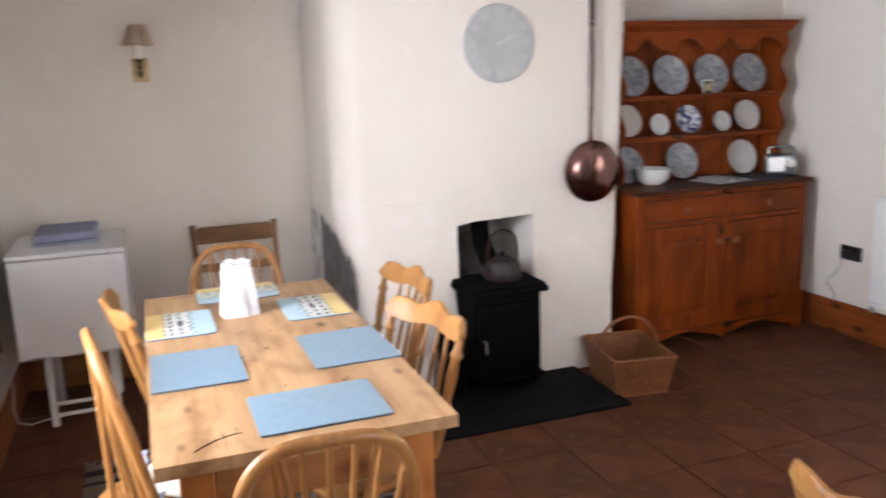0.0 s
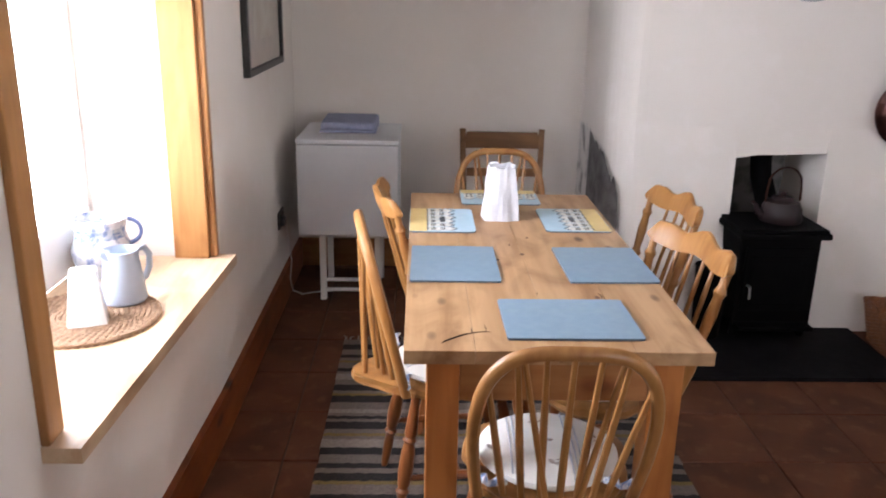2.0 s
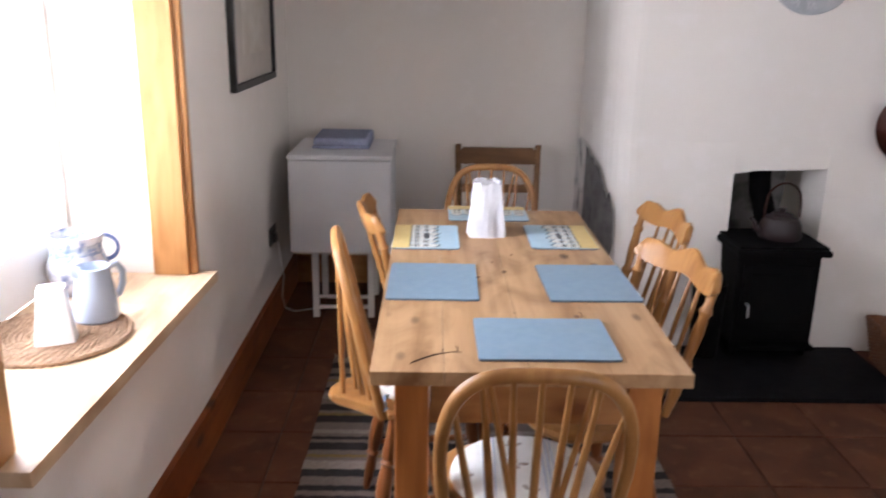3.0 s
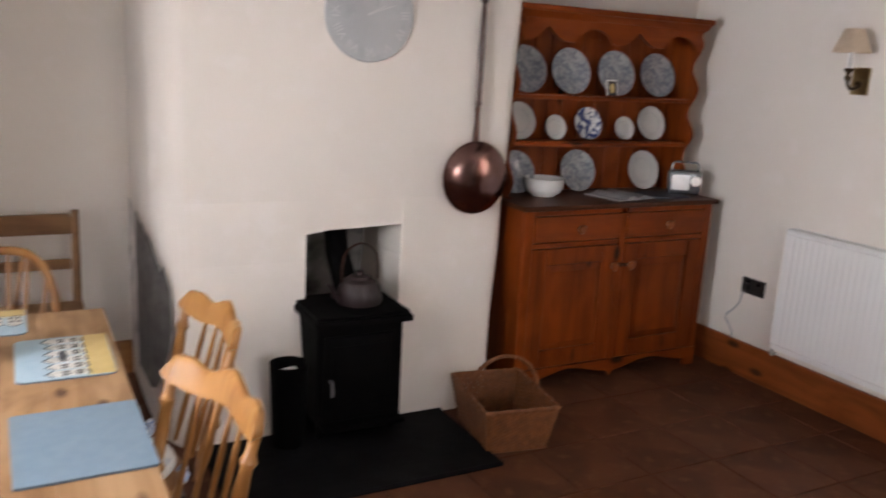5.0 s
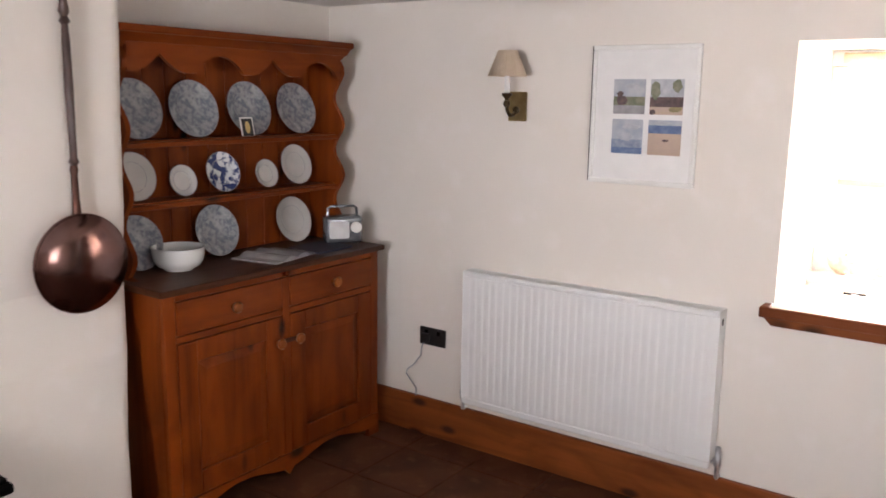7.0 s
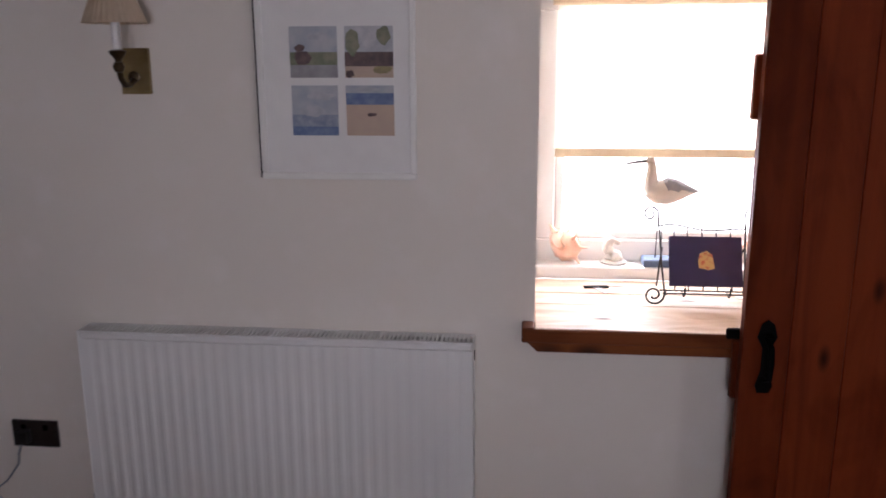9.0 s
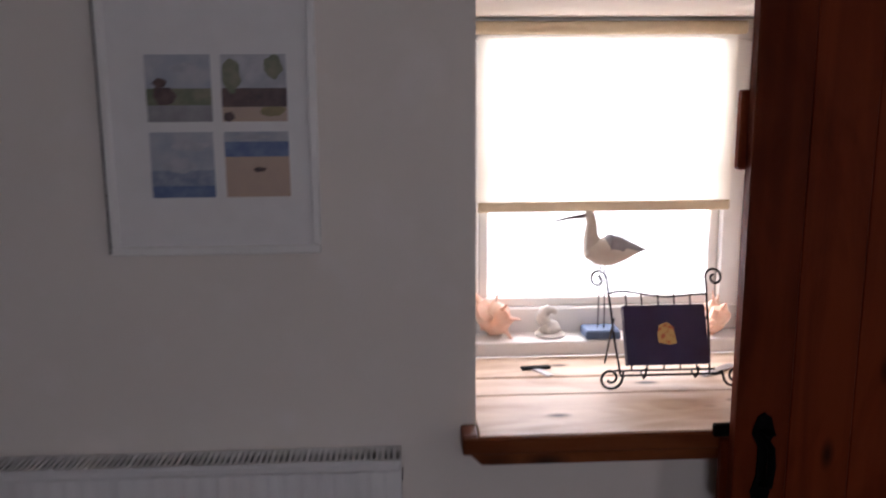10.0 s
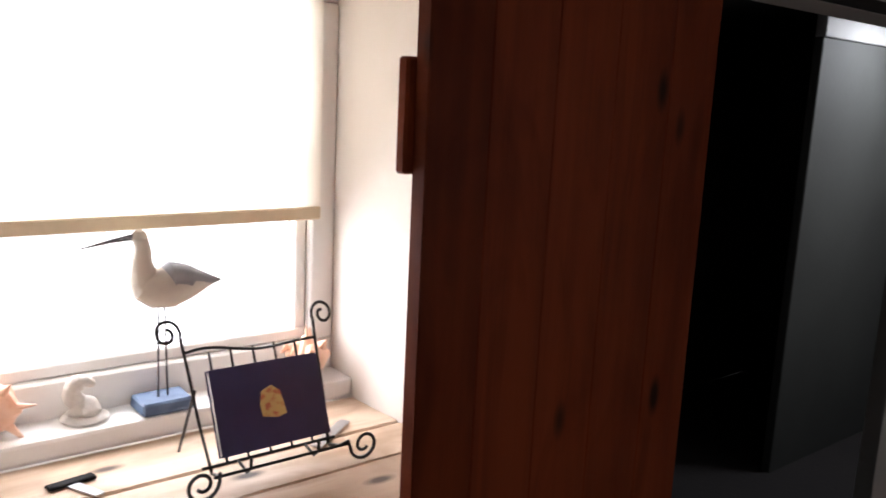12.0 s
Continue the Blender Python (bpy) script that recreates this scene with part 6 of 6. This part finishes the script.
SHELL = material("conch_shell", (0.68, 0.35, 0.23), 0.35, second=(0.76, 0.55, 0.42), scale=16, third=(0.50, 0.23, 0.14), third_scale=30, third_mix=(0.58, 0.72))


def conch(m, size):
    """A spiny conch: a tapering whorl with knobs and a flared lip."""
    ob = thing("conch_shell", "pink-orange spiny conch shell on the window ledge", "shell", m, "shells")
    bm = bmesh.new()
    rings = []
    turns, seg, per = 3.2, 10, 26
    N = int(turns * per)
    for k in range(N + 1):
        t = k / N
        a = t * turns * 2 * math.pi
        R = size * (0.10 + 0.34 * t ** 1.8)
        r = size * (0.07 + 0.36 * t ** 1.6)
        spine = 1 + (0.5 * max(0.0, math.cos(a * 3.5)) ** 8) * (0.4 + 0.6 * t)
        c = Vector((R * math.cos(a), R * math.sin(a), size * (0.85 - 0.95 * t)))
        out = Vector((math.cos(a), math.sin(a), 0.25)).normalized()
        up = Vector((0, 0, 1))
        rings.append([bm.verts.new(c + r * (math.cos(2 * math.pi * j / seg) * out * (spine if j in (0, 1, seg - 1) else 1) + math.sin(2 * math.pi * j / seg) * up * 0.9)) for j in range(seg)])
    for p, q in zip(rings, rings[1:]):
        for j in range(seg):
            bm.faces.new((p[j], p[(j + 1) % seg], q[(j + 1) % seg], q[j]))
    bm.faces.new(rings[0][::-1])
    bm.faces.new(rings[-1])
    spines = []
    for k in range(13):
        t = 0.52 + 0.48 * k / 12
        a = t * turns * 2 * math.pi
        R, rr = size * (0.10 + 0.34 * t ** 1.8), size * (0.07 + 0.36 * t ** 1.6)
        c = Vector((R * math.cos(a), R * math.sin(a), size * (0.85 - 0.95 * t)))
        out = Vector((math.cos(a), math.sin(a), 0.45 if k % 2 else 0.05)).normalized()
        spines.append(tube([c + out * rr * 0.7, c + out * rr * 1.2, c + out * rr * (1.95 + 0.35 * (k % 3))], [rr * 0.42, rr * 0.26, rr * 0.03], 7))
    body = part("whorl", bm, SHELL, ob, smooth=True)
    for sp in spines:
        part("spine", sp, SHELL, body, smooth=True)
    return ob


cq = conch(pose(5.095, 2.225, LZ + 0.054, 78, 20, 40), 0.076)
copy_thing(cq, pose(5.10, 1.575, LZ + 0.046, 70, 30, 150))
CORAL = material("white_coral", (0.62, 0.58, 0.53), 0.8, second=(0.45, 0.42, 0.38), scale=30, bump=0.4, bump_scale=60)
so = thing("stone_ornament", "small pale carved stone ornament on the window ledge", "ornament", pose(5.095, 2.062, LZ))
part("base", lathe([(0, 0), (0.042, 0), (0.044, 0.006), (0.036, 0.012), (0, 0.013)], 20), CORAL, so, smooth=True)
part("curl", tube([(0.0, 0.022 * math.cos(a) * (1 - 0.05 * a), 0.056 + 0.022 * math.sin(a) * (1 - 0.05 * a)) for a in [-1.2 + 0.35 * k for k in range(12)]], [0.018] * 4 + [0.016] * 4 + [0.011, 0.010, 0.009, 0.006], 10), CORAL, so, smooth=True)
part("figure", rough_up(lathe([(0, 0.013), (0.03, 0.0135), (0.032, 0.022), (0.022, 0.034), (0.014, 0.042), (0, 0.045)], 16), 1, 0.012, 40), CORAL, so, smooth=True)
sc2 = thing("scrap_of_slate", "thin dark slip with its pale reflection built as a wedge on the sill boards", "slate")
part("slip", box((-0.011, -0.04, 0.0), (0.011, 0.04, 0.006), 0.002), SLATE, sc2)
sc2.matrix_basis = pose(4.918, 2.132, EZ - 0.0035, 0, 2, 8)
# pale triangular reflection by the slip, built as a grey wedge
part("handle_tab", prism([(-0.012, -0.010), (-0.075, -0.024), (-0.078, -0.008), (-0.012, 0.012)], 2, 0.0, 0.003), STEEL, sc2, "pale grey wedge standing for the slip's reflection")
kn = thing("glass_slip", "clear grey plastic ruler lying by the stand", "ruler", pose(4.86, 1.66, EZ, 0, 0, 35))
part("blade", box((-0.012, -0.07, 0.0), (0.012, 0.07, 0.003), 0.001), STEEL, kn)

# ---- rug ----
RUGS = {"k": material("rug_black", (0.010, 0.009, 0.0095), 1.0, second=(0.02, 0.017, 0.017), scale=90, bump=0.6, bump_scale=160),
        "g": material("rug_grey", (0.125, 0.096, 0.082), 1.0, second=(0.17, 0.135, 0.115), scale=90, bump=0.6, bump_scale=160),
        "w": material("rug_cream", (0.27, 0.23, 0.20), 1.0, second=(0.19, 0.16, 0.135), scale=90, bump=0.6, bump_scale=160),
        "o": material("rug_ochre", (0.20, 0.135, 0.045), 1.0, second=(0.15, 0.10, 0.035), scale=90, bump=0.6, bump_scale=160)}
rug = thing("striped_rag_rug", "flat woven rag rug with black, grey and ochre stripes", "rug")
order = "gkgkgogkgwgkkgokgwgkgkkgogwkgkgkogkkgwgkgogkkgk"
rnd = random.Random(11)
y = 3.82
k = 0
while y > 1.55:
    h_ = rnd.choice((0.022, 0.03, 0.045, 0.055)) if order[k % len(order)] != "o" else 0.02
    bm = bmesh.new()
    rows = []
    nn = 60
    for j in range(nn + 1):
        x = 0.36 + 0.006 * noise.noise(Vector((0, y * 9, 3))) + (1.60 - 0.36) * j / nn
        e0 = 0.0045 * (1 if j % 2 else -1) if order[k % len(order)] in "ko" else 0
        zz = 0.010 + 0.0012 * math.sin(j * 2.1 + k)
        rows.append([bm.verts.new(p) for p in ((x, y + e0 * 0.5, -0.004), (x, y + e0 * 0.5, zz), (x, y - h_ + e0 * 0.5, zz), (x, y - h_ + e0 * 0.5, -0.004))])
    for p, q in zip(rows, rows[1:]):
        for i in range(4):
            bm.faces.new((p[i], p[(i + 1) % 4], q[(i + 1) % 4], q[i]))
    bm.faces.new(rows[0])
    bm.faces.new(rows[-1][::-1])
    part("stripe", bm, RUGS[order[k % len(order)]], rug)
    y -= h_
    k += 1

rnd = random.Random(8)
for k in range(44):
    x = 0.365 + k * 0.0282 + rnd.uniform(-0.006, 0.006)
    part("fringe_tassel", tube([(x, 3.818, 0.006), (x + rnd.uniform(-0.006, 0.006), 3.845, 0.008), (x + rnd.uniform(-0.012, 0.012), 3.868 + rnd.uniform(0, 0.012), 0.004)], [0.005, 0.0045, 0.002], 5), RUGS["w"], rug)

# ---- floor tiles ----
TS, JX, JY = 0.34, 0.239, 2.82
tile_bm = box((-TS / 2 + 0.0028, -TS / 2 + 0.0028, -0.012), (TS / 2 - 0.0028, TS / 2 - 0.0028, 0.0), 0.0025)
first = part("tile", tile_bm, TILE, floor)
tm = first.data
bpy.data.objects.remove(first)
i0, i1 = math.floor((-0.09 - JX) / TS), math.ceil((W - JX) / TS)
j0, j1 = math.floor((SOUTH - JY) / TS), math.ceil((FAR - JY) / TS)
rnd = random.Random(5)
for i in range(i0, i1):
    for j in range(j0, j1):
        ob = new("tile", tm)
        ob.parent = floor
        ob.matrix_basis = pose(JX + (i + 0.5) * TS, JY + (j + 0.5) * TS, rnd.uniform(-0.0008, 0.0004), rnd.uniform(-0.1, 0.1), rnd.uniform(-0.1, 0.1), 90 * rnd.randrange(4))
